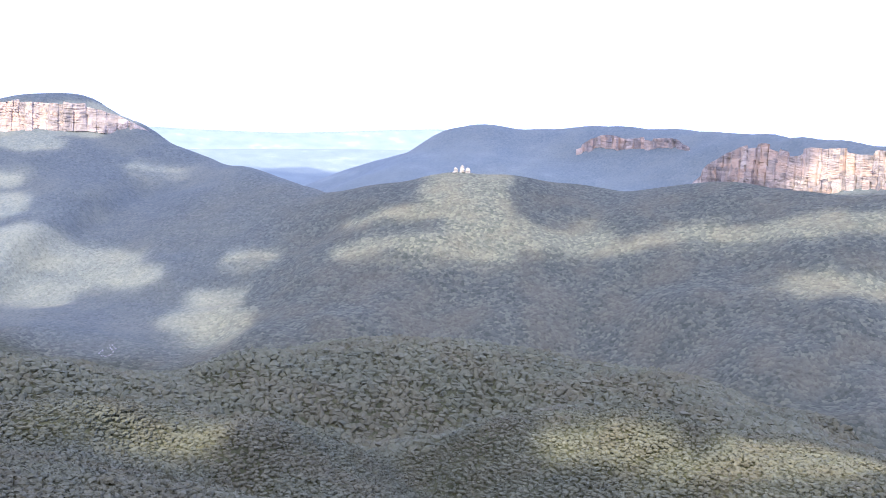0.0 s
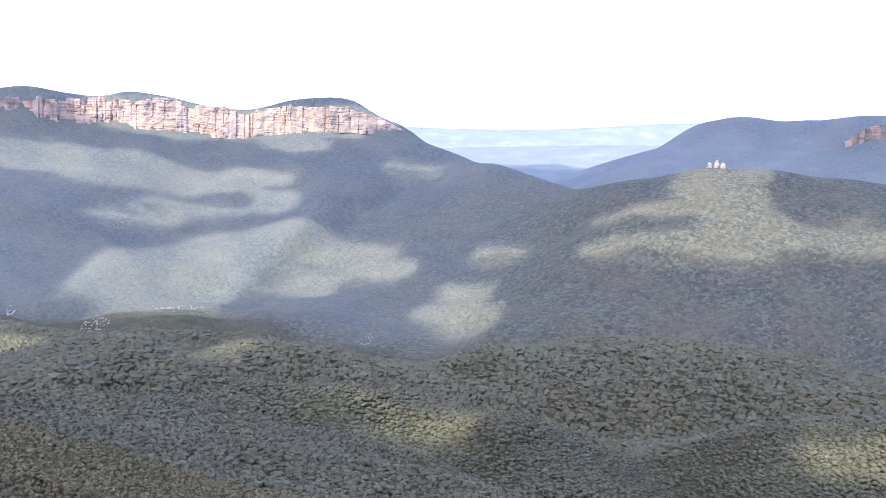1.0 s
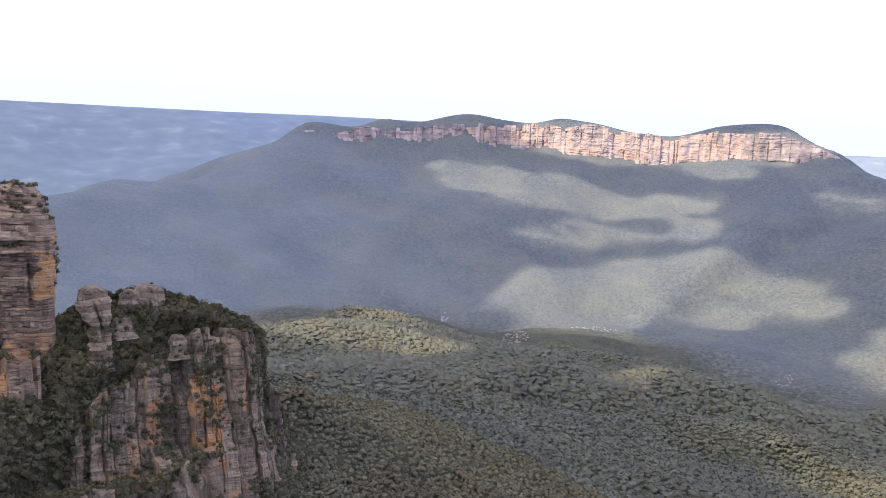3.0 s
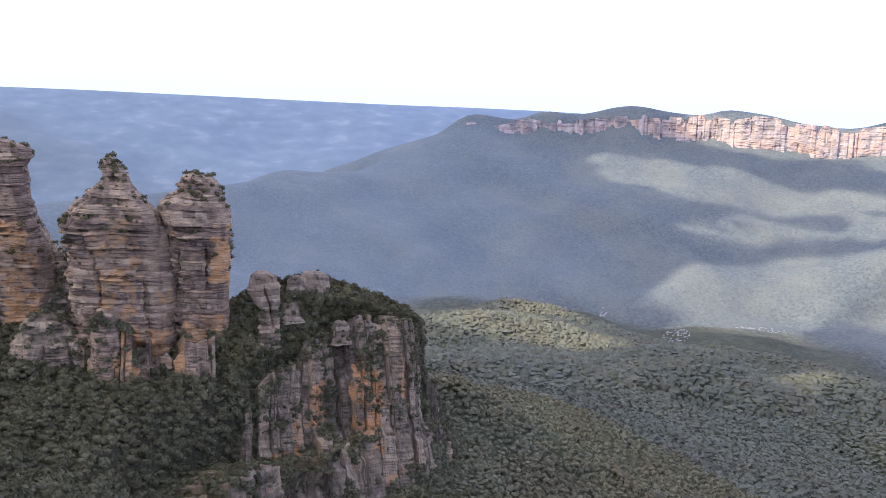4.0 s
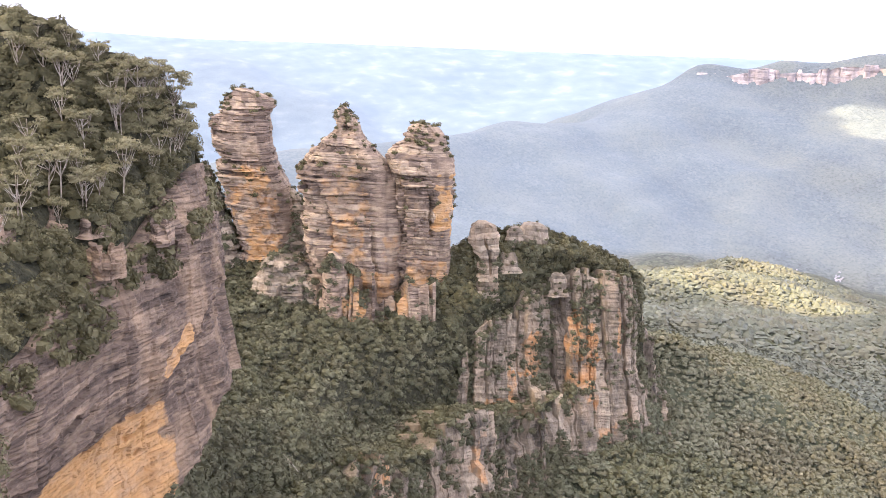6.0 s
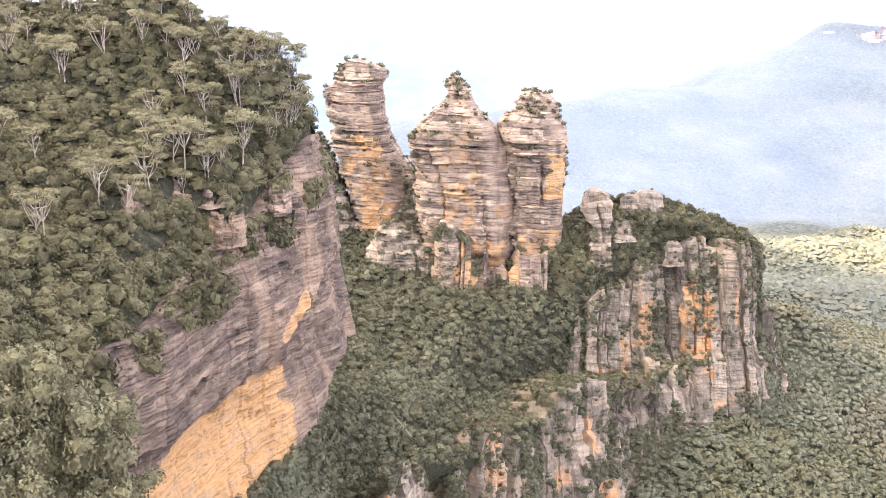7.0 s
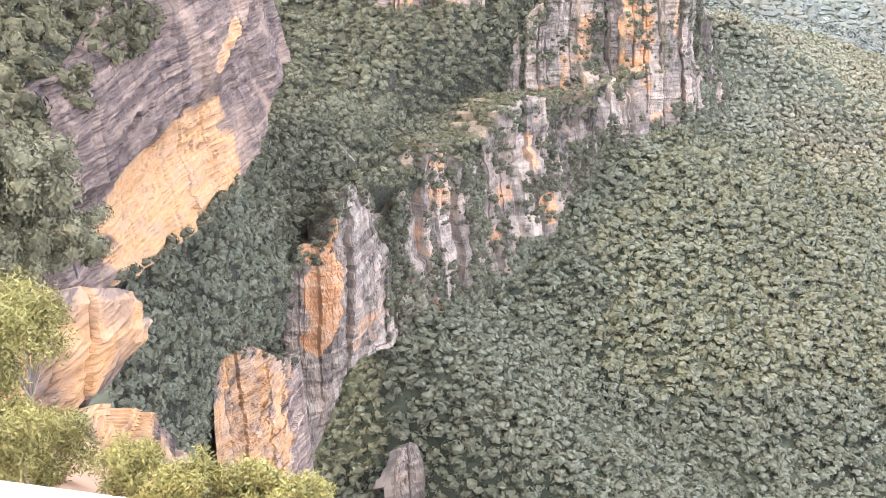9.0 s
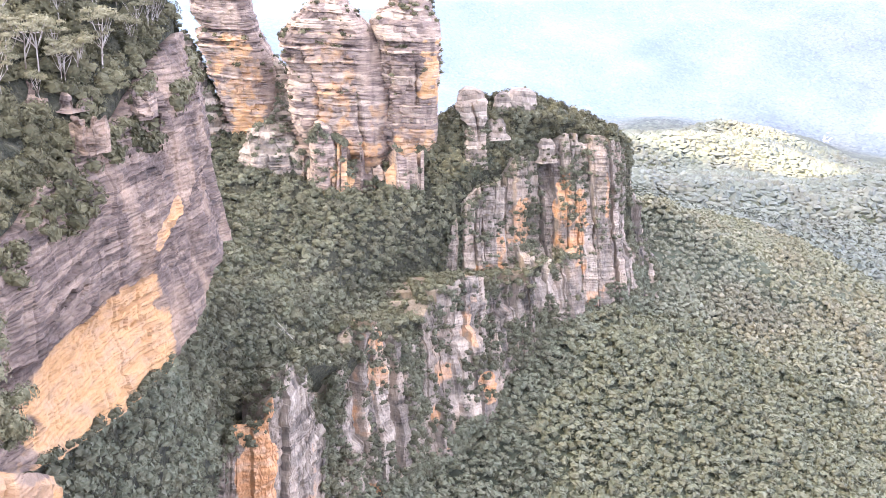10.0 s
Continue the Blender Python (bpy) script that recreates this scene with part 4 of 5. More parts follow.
cliff("near_bluff", [(-72.8, -13.5, -42.6), (-77.5, -9.2, -45.9), (-80.9, -4.8, -48.7), (-84.0, -0.4, -51.2), (-88.0, 2.3, -54.7), (-95.0, 2.8, -62.7), (-110.0, 2.9, -72.5)],
      [(-64.1, -15.7, -51.6), (-68.0, -11.6, -54.9), (-71.5, -8.3, -57.2), (-74.9, -4.6, -59.6), (-79.0, -1.9, -60.6), (-88.0, -1.4, -66.6), (-105.0, -0.9, -77.3)],
      200, 120, 0.75, 25, "pale yellow sandstone bluff below the lookout", 25, [(0, -1.5), (0.35, 0), (0.6, 1.5), (0.9, 1.0), (1, 0)], [(0.45, 0.5, 0.5, 0.5, 0.4)], mat=M_FACE, joints=0.35, toned=0.6, ledge=0.7, bed=(0.3, 1.6))
cliff("rock_ledge", [(-60.2, -14.8, -48.5), (-63.1, -10.7, -50.9), (-66.7, -6.8, -53.0), (-72.0, -2.6, -55.9), (-76.0, -1.0, -60.8), (-80.0, 0.7, -67.0), (-84.0, 2.1, -74.6), (-100.0, 2.7, -88.4)],
      [(-49.6, -15.5, -52.3), (-52.6, -12.3, -56.4), (-56.4, -8.5, -57.6), (-59.8, -5.1, -61.7), (-63.9, -3.0, -65.7), (-70.0, -0.6, -70.7), (-78.0, 1.2, -77.0), (-96.0, 2.3, -89.8)],
      170, 100, 0.75, 26, "orange sandstone ledge with a grey rim", 25, None, [(0.35, 0.5, 0.2, 0.5, 0.4)], mat=M_FACE, joints=0.35, toned=0.9, ledge=1.3, bed=(0.3, 1.6))


# ---- vegetated slopes ----
def slope(name, rows, nu, nv, rough, seed, label, mat=None):
    lines = np.array([spline(r, nu) for r in rows])
    k = np.linspace(0, len(rows) - 1, nv)
    i = np.clip(k.astype(int), 0, len(rows) - 2)
    t = (k - i)[:, None, None]
    p = lines[i] * (1 - t) + lines[i + 1] * t
    p[..., 2] += rough * fbm(p / 22, 4, seed)
    low = p[[0, -1]].copy()
    low[..., 2] -= 14
    low[-1, :, :2] *= 1 + 8 / np.linalg.norm(low[-1, :, :2], axis=1)[:, None]
    low[0, :, 2] -= 11
    low[0, :, :2] *= 1 + 14 / np.linalg.norm(low[0, :, :2], axis=1)[:, None]
    q = np.concatenate([low[:1], p, low[1:]])
    ob = new(name, mesh_of(name, q, grid_faces(nv + 2, nu), True, {"stand_or_haze": np.zeros(q.shape[:2])}))
    ob.data.materials.append(mat or M_SHADED_LITTER)
    return tagged(ob, label, "slope", kind="structure"), p


def scatter(p, count, seed):
    """Random places on a grid of points, even by area."""
    rng = np.random.default_rng(seed)
    a = np.linalg.norm(np.cross(p[1:, :-1] - p[:-1, :-1], p[:-1, 1:] - p[:-1, :-1]), axis=-1)
    k = rng.choice(a.size, count, p=(a / a.sum()).ravel())
    i, j = np.unravel_index(k, a.shape)
    u, v = rng.random((2, count, 1))
    return p[i, j] * (1 - u) * (1 - v) + p[i + 1, j] * u * (1 - v) + p[i, j + 1] * (1 - u) * v + p[i + 1, j + 1] * u * v


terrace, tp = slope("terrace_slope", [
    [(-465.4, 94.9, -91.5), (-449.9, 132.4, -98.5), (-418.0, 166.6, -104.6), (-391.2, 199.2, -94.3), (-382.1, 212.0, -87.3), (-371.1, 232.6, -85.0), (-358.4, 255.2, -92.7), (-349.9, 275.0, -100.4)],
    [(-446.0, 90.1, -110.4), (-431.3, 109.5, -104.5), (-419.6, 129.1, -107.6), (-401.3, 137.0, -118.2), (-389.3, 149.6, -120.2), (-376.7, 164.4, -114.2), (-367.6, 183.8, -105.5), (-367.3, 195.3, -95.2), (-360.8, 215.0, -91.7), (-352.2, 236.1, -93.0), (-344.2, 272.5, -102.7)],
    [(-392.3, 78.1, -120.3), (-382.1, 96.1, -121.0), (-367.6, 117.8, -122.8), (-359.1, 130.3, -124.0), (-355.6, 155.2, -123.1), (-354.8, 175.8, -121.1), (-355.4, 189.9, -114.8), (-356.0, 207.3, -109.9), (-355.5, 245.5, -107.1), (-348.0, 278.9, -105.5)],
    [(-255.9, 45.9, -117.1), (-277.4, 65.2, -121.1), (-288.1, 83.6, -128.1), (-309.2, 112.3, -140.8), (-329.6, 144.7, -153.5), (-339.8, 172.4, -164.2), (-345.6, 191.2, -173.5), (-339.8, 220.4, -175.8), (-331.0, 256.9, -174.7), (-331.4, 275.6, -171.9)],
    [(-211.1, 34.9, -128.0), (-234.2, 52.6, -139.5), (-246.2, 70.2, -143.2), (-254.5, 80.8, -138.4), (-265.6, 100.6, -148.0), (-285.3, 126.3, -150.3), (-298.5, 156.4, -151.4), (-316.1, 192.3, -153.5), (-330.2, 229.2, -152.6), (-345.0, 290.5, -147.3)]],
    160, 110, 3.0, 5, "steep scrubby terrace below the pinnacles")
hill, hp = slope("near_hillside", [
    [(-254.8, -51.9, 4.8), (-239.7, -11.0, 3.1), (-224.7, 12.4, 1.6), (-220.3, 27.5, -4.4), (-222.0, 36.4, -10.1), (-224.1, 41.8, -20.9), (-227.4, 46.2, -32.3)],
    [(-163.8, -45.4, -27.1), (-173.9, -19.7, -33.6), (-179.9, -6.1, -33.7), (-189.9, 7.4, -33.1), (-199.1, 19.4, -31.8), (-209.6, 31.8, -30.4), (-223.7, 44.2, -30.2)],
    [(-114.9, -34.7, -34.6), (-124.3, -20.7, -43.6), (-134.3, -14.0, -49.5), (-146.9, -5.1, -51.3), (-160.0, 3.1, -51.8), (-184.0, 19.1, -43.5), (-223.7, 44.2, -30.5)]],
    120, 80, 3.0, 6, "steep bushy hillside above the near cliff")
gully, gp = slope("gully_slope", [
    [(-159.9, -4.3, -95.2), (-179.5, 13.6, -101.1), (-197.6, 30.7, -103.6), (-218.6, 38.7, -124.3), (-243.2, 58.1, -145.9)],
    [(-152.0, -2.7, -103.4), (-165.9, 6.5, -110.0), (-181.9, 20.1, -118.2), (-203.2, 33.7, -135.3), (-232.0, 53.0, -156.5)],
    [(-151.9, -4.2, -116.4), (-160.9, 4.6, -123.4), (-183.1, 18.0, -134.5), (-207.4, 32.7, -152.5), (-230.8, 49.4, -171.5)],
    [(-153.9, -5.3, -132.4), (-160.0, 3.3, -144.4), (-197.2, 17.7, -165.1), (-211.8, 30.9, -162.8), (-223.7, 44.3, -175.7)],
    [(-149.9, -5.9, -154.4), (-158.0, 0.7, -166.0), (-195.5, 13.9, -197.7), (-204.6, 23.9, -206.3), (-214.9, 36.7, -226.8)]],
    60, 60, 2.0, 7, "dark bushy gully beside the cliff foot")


OUTCROPS = [
    ([(-192.9, 7.0, -34.8), (-189.7, 10.3, -33.5), (-193.5, 14.0, -35.1)], [(-188.9, 7.2, -36.6), (-185.7, 9.9, -36.6), (-189.5, 13.6, -36.8)]),
    ([(-191.6, 12.7, -36.9), (-188.3, 16.7, -35.6), (-191.8, 21.2, -37.3)], [(-187.6, 12.7, -38.4), (-184.3, 16.1, -38.5), (-187.9, 20.7, -38.8)]),
    ([(-181.0, -1.8, -34.3), (-178.0, 1.0, -33.1), (-182.0, 3.9, -34.6)], [(-177.0, -1.6, -36.7), (-174.0, 0.7, -36.6), (-178.0, 3.6, -37.0)]),
    ([(-182.4, 15.1, -41.6), (-179.0, 18.6, -40.2), (-182.6, 22.8, -41.9)], [(-178.4, 14.9, -44.6), (-175.1, 17.9, -44.5), (-178.6, 22.2, -45.0)]),
    ([(-197.0, 28.0, -39.4), (-193.6, 30.6, -37.9), (-197.0, 34.3, -39.5)], [(-193.0, 27.8, -41.9), (-189.7, 29.8, -41.9), (-193.1, 33.5, -42.1)]),
    ([(-177.0, 0.5, -42.3), (-174.0, 3.2, -40.9), (-177.9, 5.9, -42.7)], [(-173.0, 0.8, -43.2), (-170.0, 2.9, -43.0), (-173.9, 5.6, -43.6)]),
]
BARE = np.array([np.mean([top[1], foot[1]], axis=0) for top, foot in OUTCROPS])


def scrub(name, grid, count, seed, small, large, mat, label, lift=0.4, clumped=False, shapes=None):
    c = scatter(grid, count * (2 if clumped else 1), seed)
    c = c[np.linalg.norm(c[:, None] - BARE[None], axis=-1).min(1) > 3.6]
    if clumped:
        c = c[np.argsort(-fbm(c / 14, 3, seed))[:count]]
    r = small + (large - small) * RNG.random(len(c)) ** 1.7
    return crowns(name, c + xyz(0, 0, r * lift), r, shapes or SCRUB_SHAPES, mat, label, "scrub")


def ledge_scrub(name, grid, count, seed, small, large, mat, label, lift=0.3):
    """Bushes rooted where the rock is level enough to hold soil."""
    rng = np.random.default_rng(seed)
    nrm = np.cross(grid[:-1, 1:] - grid[:-1, :-1], grid[1:, :-1] - grid[:-1, :-1])
    area = np.linalg.norm(nrm, axis=-1)
    flat = np.abs(nrm[..., 2]) / (area + 1e-9)
    w = area * np.clip(flat - 0.3, 0, 1) * np.clip(0.4 + 1.5 * fbm(grid[:-1, :-1] / 11, 2, seed), 0, 2)
    k = rng.choice(w.size, count, p=(w / w.sum()).ravel())
    c = grid[:-1, :-1].reshape(-1, 3)[k] + rng.normal(0, 0.25, (count, 3))
    r = small + (large - small) * rng.random(count) ** 1.7
    return crowns(name, c + xyz(0, 0, r * lift), r, SCRUB_SHAPES, mat, label, "scrub")


scrub("mound_scrub", tp[0:58, 84:], 2200, 17, 0.6, 2.2, M_NEAR, "olive-grey heath over the top of the buttress")
scrub("terrace_scrub", tp[14:], 6000, 1, 0.8, 3.0, M_SCRUB, "dense dark green scrub on the terrace slope")
scrub("hillside_scrub", hp, 4400, 2, 0.6, 2.5, M_NEAR, "dense olive scrub on the near hillside", shapes=FINE_SHAPES)
scrub("bluff_top_scrub", bbp[118:132], 90, 19, 0.7, 2.2, M_SCRUB, "bushes hanging over the top of the brown bluff", 0.3)
scrub("gully_scrub", gp, 2300, 3, 0.9, 2.6, M_TALUS, "dark green bushes filling the gully")
ledge_scrub("buttress_face_scrub", ucp[20:220], 1500, 14, 0.5, 2.0, M_SCRUB, "bushes on the ledges of the buttress")
scrub("buttress_shoulder_scrub", ucp[120:222, :170], 420, 12, 0.7, 2.3, M_SCRUB, "bushes over the low shoulder of the buttress", 0.2, True)
ledge_scrub("plinth_scrub", plp[20:121], 520, 18, 0.7, 2.3, M_SCRUB, "bushes on the ledges under the pinnacles")
scrub("bluff_scrub", obp[150:172], 300, 13, 0.8, 2.2, M_SCRUB, "dark green bushes crowding the top of the bluff")
scrub("terrace_foot_scrub", tp[78:110, :75], 900, 9, 0.8, 2.6, M_SCRUB, "dark green bushes along the foot of the terrace")
for part_of in (lcp[10:170, 0:30], lcp[10:170, 77:102], lcp[10:110, 189:243]):
    scrub("lower_face_scrub", part_of, 420, 16, 0.8, 2.5, M_SCRUB, "bushes covering much of the lower cliff", 0.2)
scrub("cliff_foot_scrub", ucp[0:60], 900, 33, 1.2, 3.0, M_TALUS, "forest bushes lapping against the foot of the buttress", 0.3, True)
scrub("cliff_foot_scrub", lcp[0:30], 900, 34, 1.2, 3.0, M_TALUS, "forest bushes lapping against the foot of the lower cliff", 0.3, True)
ledge_scrub("lower_cliff_scrub", lcp[5:150], 1500, 5, 0.6, 2.2, M_SCRUB, "small bushes clinging to the lower cliff")
scrub("buttress_rim_scrub", ucp[200:221], 300, 7, 0.7, 2.4, M_SCRUB, "bushes crowding the rim of the buttress", 0.3)
scrub("shelf_scrub", lcp[169:172], 1300, 15, 0.7, 2.6, M_SCRUB, "dark green bushes on the shelf between the cliffs", 0.3)
scrub("lower_rim_scrub", lcp[140:171], 680, 8, 0.7, 2.7, M_SCRUB, "bushes crowding the rim of the lower cliff", 0.3)
for k, perch in enumerate(PERCHES[:3]):
    ledge_scrub("pinnacle_scrub", perch[125:], 120, 20 + k, 0.5, 1.9, M_NEAR, "wind-cut bushes on top of the pinnacle", 0.35)
for k, perch in enumerate(PERCHES[:3]):
    scrub("pinnacle_crown_scrub", perch[226:], 46, 120 + k, 0.7, 1.9, M_NEAR, "wind-cut bushes crowning the pinnacle", 0.35)
scrub("stub_scrub", PERCHES[3][0:55], 90, 139, 0.8, 2.1, M_SCRUB, "bushes round the foot of the rock stub", 0.3)
for k, perch in enumerate(PERCHES[8:13]):
    scrub("block_scrub", perch[4:], 14, 140 + k, 0.5, 1.5, M_NEAR, "low heath growing over the rock block", 0.3)
for k, perch in enumerate(PERCHES[5:8]):
    scrub("shoulder_scrub", perch[25:], 260, 130 + k, 0.8, 2.3, M_SCRUB, "dark green bushes over the rock shoulder", 0.3)
scrub("wall_foot_scrub", ncp[0:6, 120:250], 70, 136, 0.6, 1.6, M_SCRUB, "bushes and saplings along the foot of the orange wall", 0.5)
rim = ncp[205:260, 20:400]
scrub("cliff_top_scrub", rim, 480, 6, 0.5, 2.4, M_NEAR, "low bushes along the top of the near cliff", 0.2, True)


for k, (top, foot) in enumerate(OUTCROPS):
    cliff("rock_outcrop", top, foot, 80, 60, 0.6, 60 + k, "low grey sandstone ledge breaking through the hillside scrub", 6, None, (), M_FACE, 0.3, "hillside ledges", 2.0, 1.5, (0.5, 1.8), 1.2)

cliff("rock_outcrop", [(-201.7, 65.2, -218.3), (-202.4, 69.6, -207.8), (-202.9, 74.2, -203.6), (-202.4, 78.2, -210.5), (-201.1, 78.8, -221.5)], [(-198.0, 63.6, -237.6), (-198.1, 66.7, -240.4), (-197.7, 70.8, -243.3), (-197.3, 74.7, -243.4), (-197.3, 77.5, -243.4)],
      60, 60, 0.8, 66, "grey sandstone rock standing out of the talus forest", 10, None, (), M_BUTTRESS, 0.6, "", 0.8, 1.0, (0.4, 1.8), 0.8)

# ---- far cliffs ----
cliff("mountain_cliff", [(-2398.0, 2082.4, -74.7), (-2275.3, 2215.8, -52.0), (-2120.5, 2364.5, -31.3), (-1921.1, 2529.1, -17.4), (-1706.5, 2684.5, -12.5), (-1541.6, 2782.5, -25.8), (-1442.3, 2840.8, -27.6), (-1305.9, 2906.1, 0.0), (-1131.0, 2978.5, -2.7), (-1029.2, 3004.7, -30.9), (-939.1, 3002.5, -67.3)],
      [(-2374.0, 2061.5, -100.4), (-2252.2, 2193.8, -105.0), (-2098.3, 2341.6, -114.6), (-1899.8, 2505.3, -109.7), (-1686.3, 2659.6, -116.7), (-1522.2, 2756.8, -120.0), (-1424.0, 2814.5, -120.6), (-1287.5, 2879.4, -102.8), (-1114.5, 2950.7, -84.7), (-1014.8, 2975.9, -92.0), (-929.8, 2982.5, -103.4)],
      460, 50, 5.0, 31, "long sunlit sandstone cliff band round the mountain top", 30, None, [(0.55, 0.6, 0.3, 0.5, 0.4)], M_HAZED_ROCK, 0.7, ledge=0.3, toned=1.0, ragged=8.0, heave=2.4)
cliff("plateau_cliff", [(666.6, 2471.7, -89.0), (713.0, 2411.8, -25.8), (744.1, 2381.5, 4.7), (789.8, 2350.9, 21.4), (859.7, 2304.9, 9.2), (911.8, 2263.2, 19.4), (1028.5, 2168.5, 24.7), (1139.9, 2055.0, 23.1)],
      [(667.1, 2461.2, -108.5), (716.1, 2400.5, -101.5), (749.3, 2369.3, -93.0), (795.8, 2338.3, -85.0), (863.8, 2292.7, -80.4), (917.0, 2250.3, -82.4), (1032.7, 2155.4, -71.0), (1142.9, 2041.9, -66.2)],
      240, 50, 3.4, 32, "orange and grey sandstone cliff of the plateau", 14, None, [(0.45, 0.6, 0.3, 0.4, 0.3)], M_HAZED_ROCK, 1.0, ledge=0.15, toned=1.0, ragged=7.0)
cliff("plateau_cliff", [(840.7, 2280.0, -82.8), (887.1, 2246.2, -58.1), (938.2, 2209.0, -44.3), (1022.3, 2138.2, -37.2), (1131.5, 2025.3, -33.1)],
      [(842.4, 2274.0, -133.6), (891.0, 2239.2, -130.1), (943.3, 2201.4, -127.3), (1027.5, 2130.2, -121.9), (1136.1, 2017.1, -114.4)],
      150, 40, 3.4, 35, "broken lower cliff band of the plateau", 14, None, [(0.5, 0.5, 0.4, 0.4, 0.25)], M_HAZED_ROCK, 1.0, ledge=0.15, toned=1.0, ragged=7.0)
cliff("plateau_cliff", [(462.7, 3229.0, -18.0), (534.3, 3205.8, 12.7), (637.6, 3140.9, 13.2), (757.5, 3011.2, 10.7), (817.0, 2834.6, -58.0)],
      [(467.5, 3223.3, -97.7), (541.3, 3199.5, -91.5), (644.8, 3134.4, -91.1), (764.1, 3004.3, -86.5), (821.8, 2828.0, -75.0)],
      160, 60, 4.0, 33, "pale pink cliff band high on the plateau side", 14, None, [(0.3, 0.8, 0.3, 0.5, 0.3)], M_HAZED_ROCK, 1.0, ledge=0.15, toned=0.9, ragged=7.0)


def rocks(name, x, y, wide, deep, count, size, label):
    """Boulders strewn over an ellipse of ground."""
    a, k = RNG.uniform(0, 6.283, count), np.sqrt(RNG.random(count))
    bx, by = x / math.hypot(x, y), y / math.hypot(x, y)
    u, v = np.cos(a) * k * wide, np.sin(a) * k * deep
    px, py = x + by * u + bx * v, y - bx * u + by * v
    z, _ = ground_at(px, py)
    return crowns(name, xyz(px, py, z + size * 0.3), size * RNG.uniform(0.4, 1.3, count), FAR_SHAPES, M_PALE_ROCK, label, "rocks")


for x, y, wide, deep, count, size in [(-1120, 1570, 28, 70, 60, 1.9), (-1434, 1572, 40, 50, 40, 2.0), (-1403, 1672, 9, 30, 18, 2.4), (-1100, 1850, 60, 40, 50, 1.6), (-627, 1787, 16, 40, 22, 1.8)]:
    rocks("creek_rocks", x, y, wide, deep, count, size, "pale boulders and bare rock along the creek in the valley")
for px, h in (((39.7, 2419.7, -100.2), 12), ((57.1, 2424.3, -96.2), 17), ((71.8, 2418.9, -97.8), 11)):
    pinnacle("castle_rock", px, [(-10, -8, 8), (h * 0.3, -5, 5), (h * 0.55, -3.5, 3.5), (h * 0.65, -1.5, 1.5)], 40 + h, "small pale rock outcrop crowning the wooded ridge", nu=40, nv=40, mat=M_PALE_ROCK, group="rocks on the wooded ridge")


# ---- gum trees on the near hillside ----
def tube(path, radii, sides=6):
    p, r = np.array(path, float), np.array(radii, float)
    d = np.gradient(p, axis=0)
    d /= np.linalg.norm(d, axis=1)[:, None]
    a = np.cross(d, (0.31, 0.9, 0.29))
    a /= np.linalg.norm(a, axis=1)[:, None]
    b = np.cross(d, a)
    t = np.linspace(0, 2 * math.pi, sides, endpoint=False)
    v = p[:, None] + r[:, None, None] * (np.cos(t)[None, :, None] * a[:, None] + np.sin(t)[None, :, None] * b[:, None])
    return v.reshape(-1, 3), grid_faces(len(p), sides, True)


def joined(pieces):
    vs, fs, k = [], [], 0
    for v, f in pieces:
        vs.append(v)
        fs.append(f + k)
        k += len(v)
    return np.concatenate(vs), np.concatenate(fs)


def part(name, v, f, mat, parent, label=""):
    ob = new(name, mesh_of(name, v, f, len(f[0]) == 4))
    ob.data.materials.append(mat)
    ob.parent = parent
    return tagged(ob, label)


def bark_material():
    m, n, links, bsdf = material("pale_bark", 0.8)
    c = ramp(n, links, noise_node(n, links, 1.5, 5, (1, 1, 0.3)), (0.35, (0.16, 0.12, 0.09)), (0.5, (0.34, 0.29, 0.23)), (0.7, (0.50, 0.45, 0.38)))
    links.new(c, bsdf.inputs["Base Color"])
    return m


M_BARK = bark_material()
CLUMPS = [tufted(64, 0.5, 0.17, 0.5) for _ in range(6)]


def gum_tree(height, limbs, spread, clump, mat, label, bare=False, group="gum trees on the hillside"):
    """A gum: pale leaning trunk, forked limbs, flat-topped crown in separate clumps."""
    tree = tagged(new("gum_tree"), label, "tree", group)
    lean = RNG.uniform(-0.12, 0.12, 2)
    bole = np.array([[lean[0] * height * t ** 1.4, lean[1] * height * t ** 1.4, height * t] for t in np.linspace(0, 0.72, 7)])
    wood, tufts = [tube(bole, np.linspace(0.015, 0.008, 7) * height)], []
    for i in range(limbs):
        a = i * 6.283 / limbs + RNG.uniform(-0.5, 0.5)
        start = bole[RNG.integers(2, 7)]
        end = np.array([math.cos(a) * spread * RNG.uniform(0.5, 1.0), math.sin(a) * spread * RNG.uniform(0.5, 1.0), height * RNG.uniform(0.78, 1.0)])
        end[:2] += bole[-1][:2]
        mid = 0.5 * (start + end) + (0, 0, -0.04 * height)
        wood.append(tube([start, 0.5 * (start + mid), mid, 0.5 * (mid + end) + (0, 0, 0.02 * height), end], np.linspace(0.009, 0.003, 5) * height, 5))
        v, f = CLUMPS[RNG.integers(0, 6)]
        if not bare:
            tufts.append((v * clump * RNG.uniform(0.7, 1.2) + end, f))
            v, f = CLUMPS[RNG.integers(0, 6)]
            tufts.append((v * clump * RNG.uniform(0.45, 0.8) + end + RNG.normal(0, clump * 0.6, 3) * (1, 1, 0.3), f))
    part("trunk", *joined(wood), M_BARK, tree, "pale smooth-barked trunk and limbs")
    if tufts:
        part("crown", *joined(tufts), mat, tree, "open olive leaf clumps")
    return tree


def standing(grid, i, j):
    return Matrix.Translation(Vector(grid[i, j]) + Vector((0, 0, -0.4)))


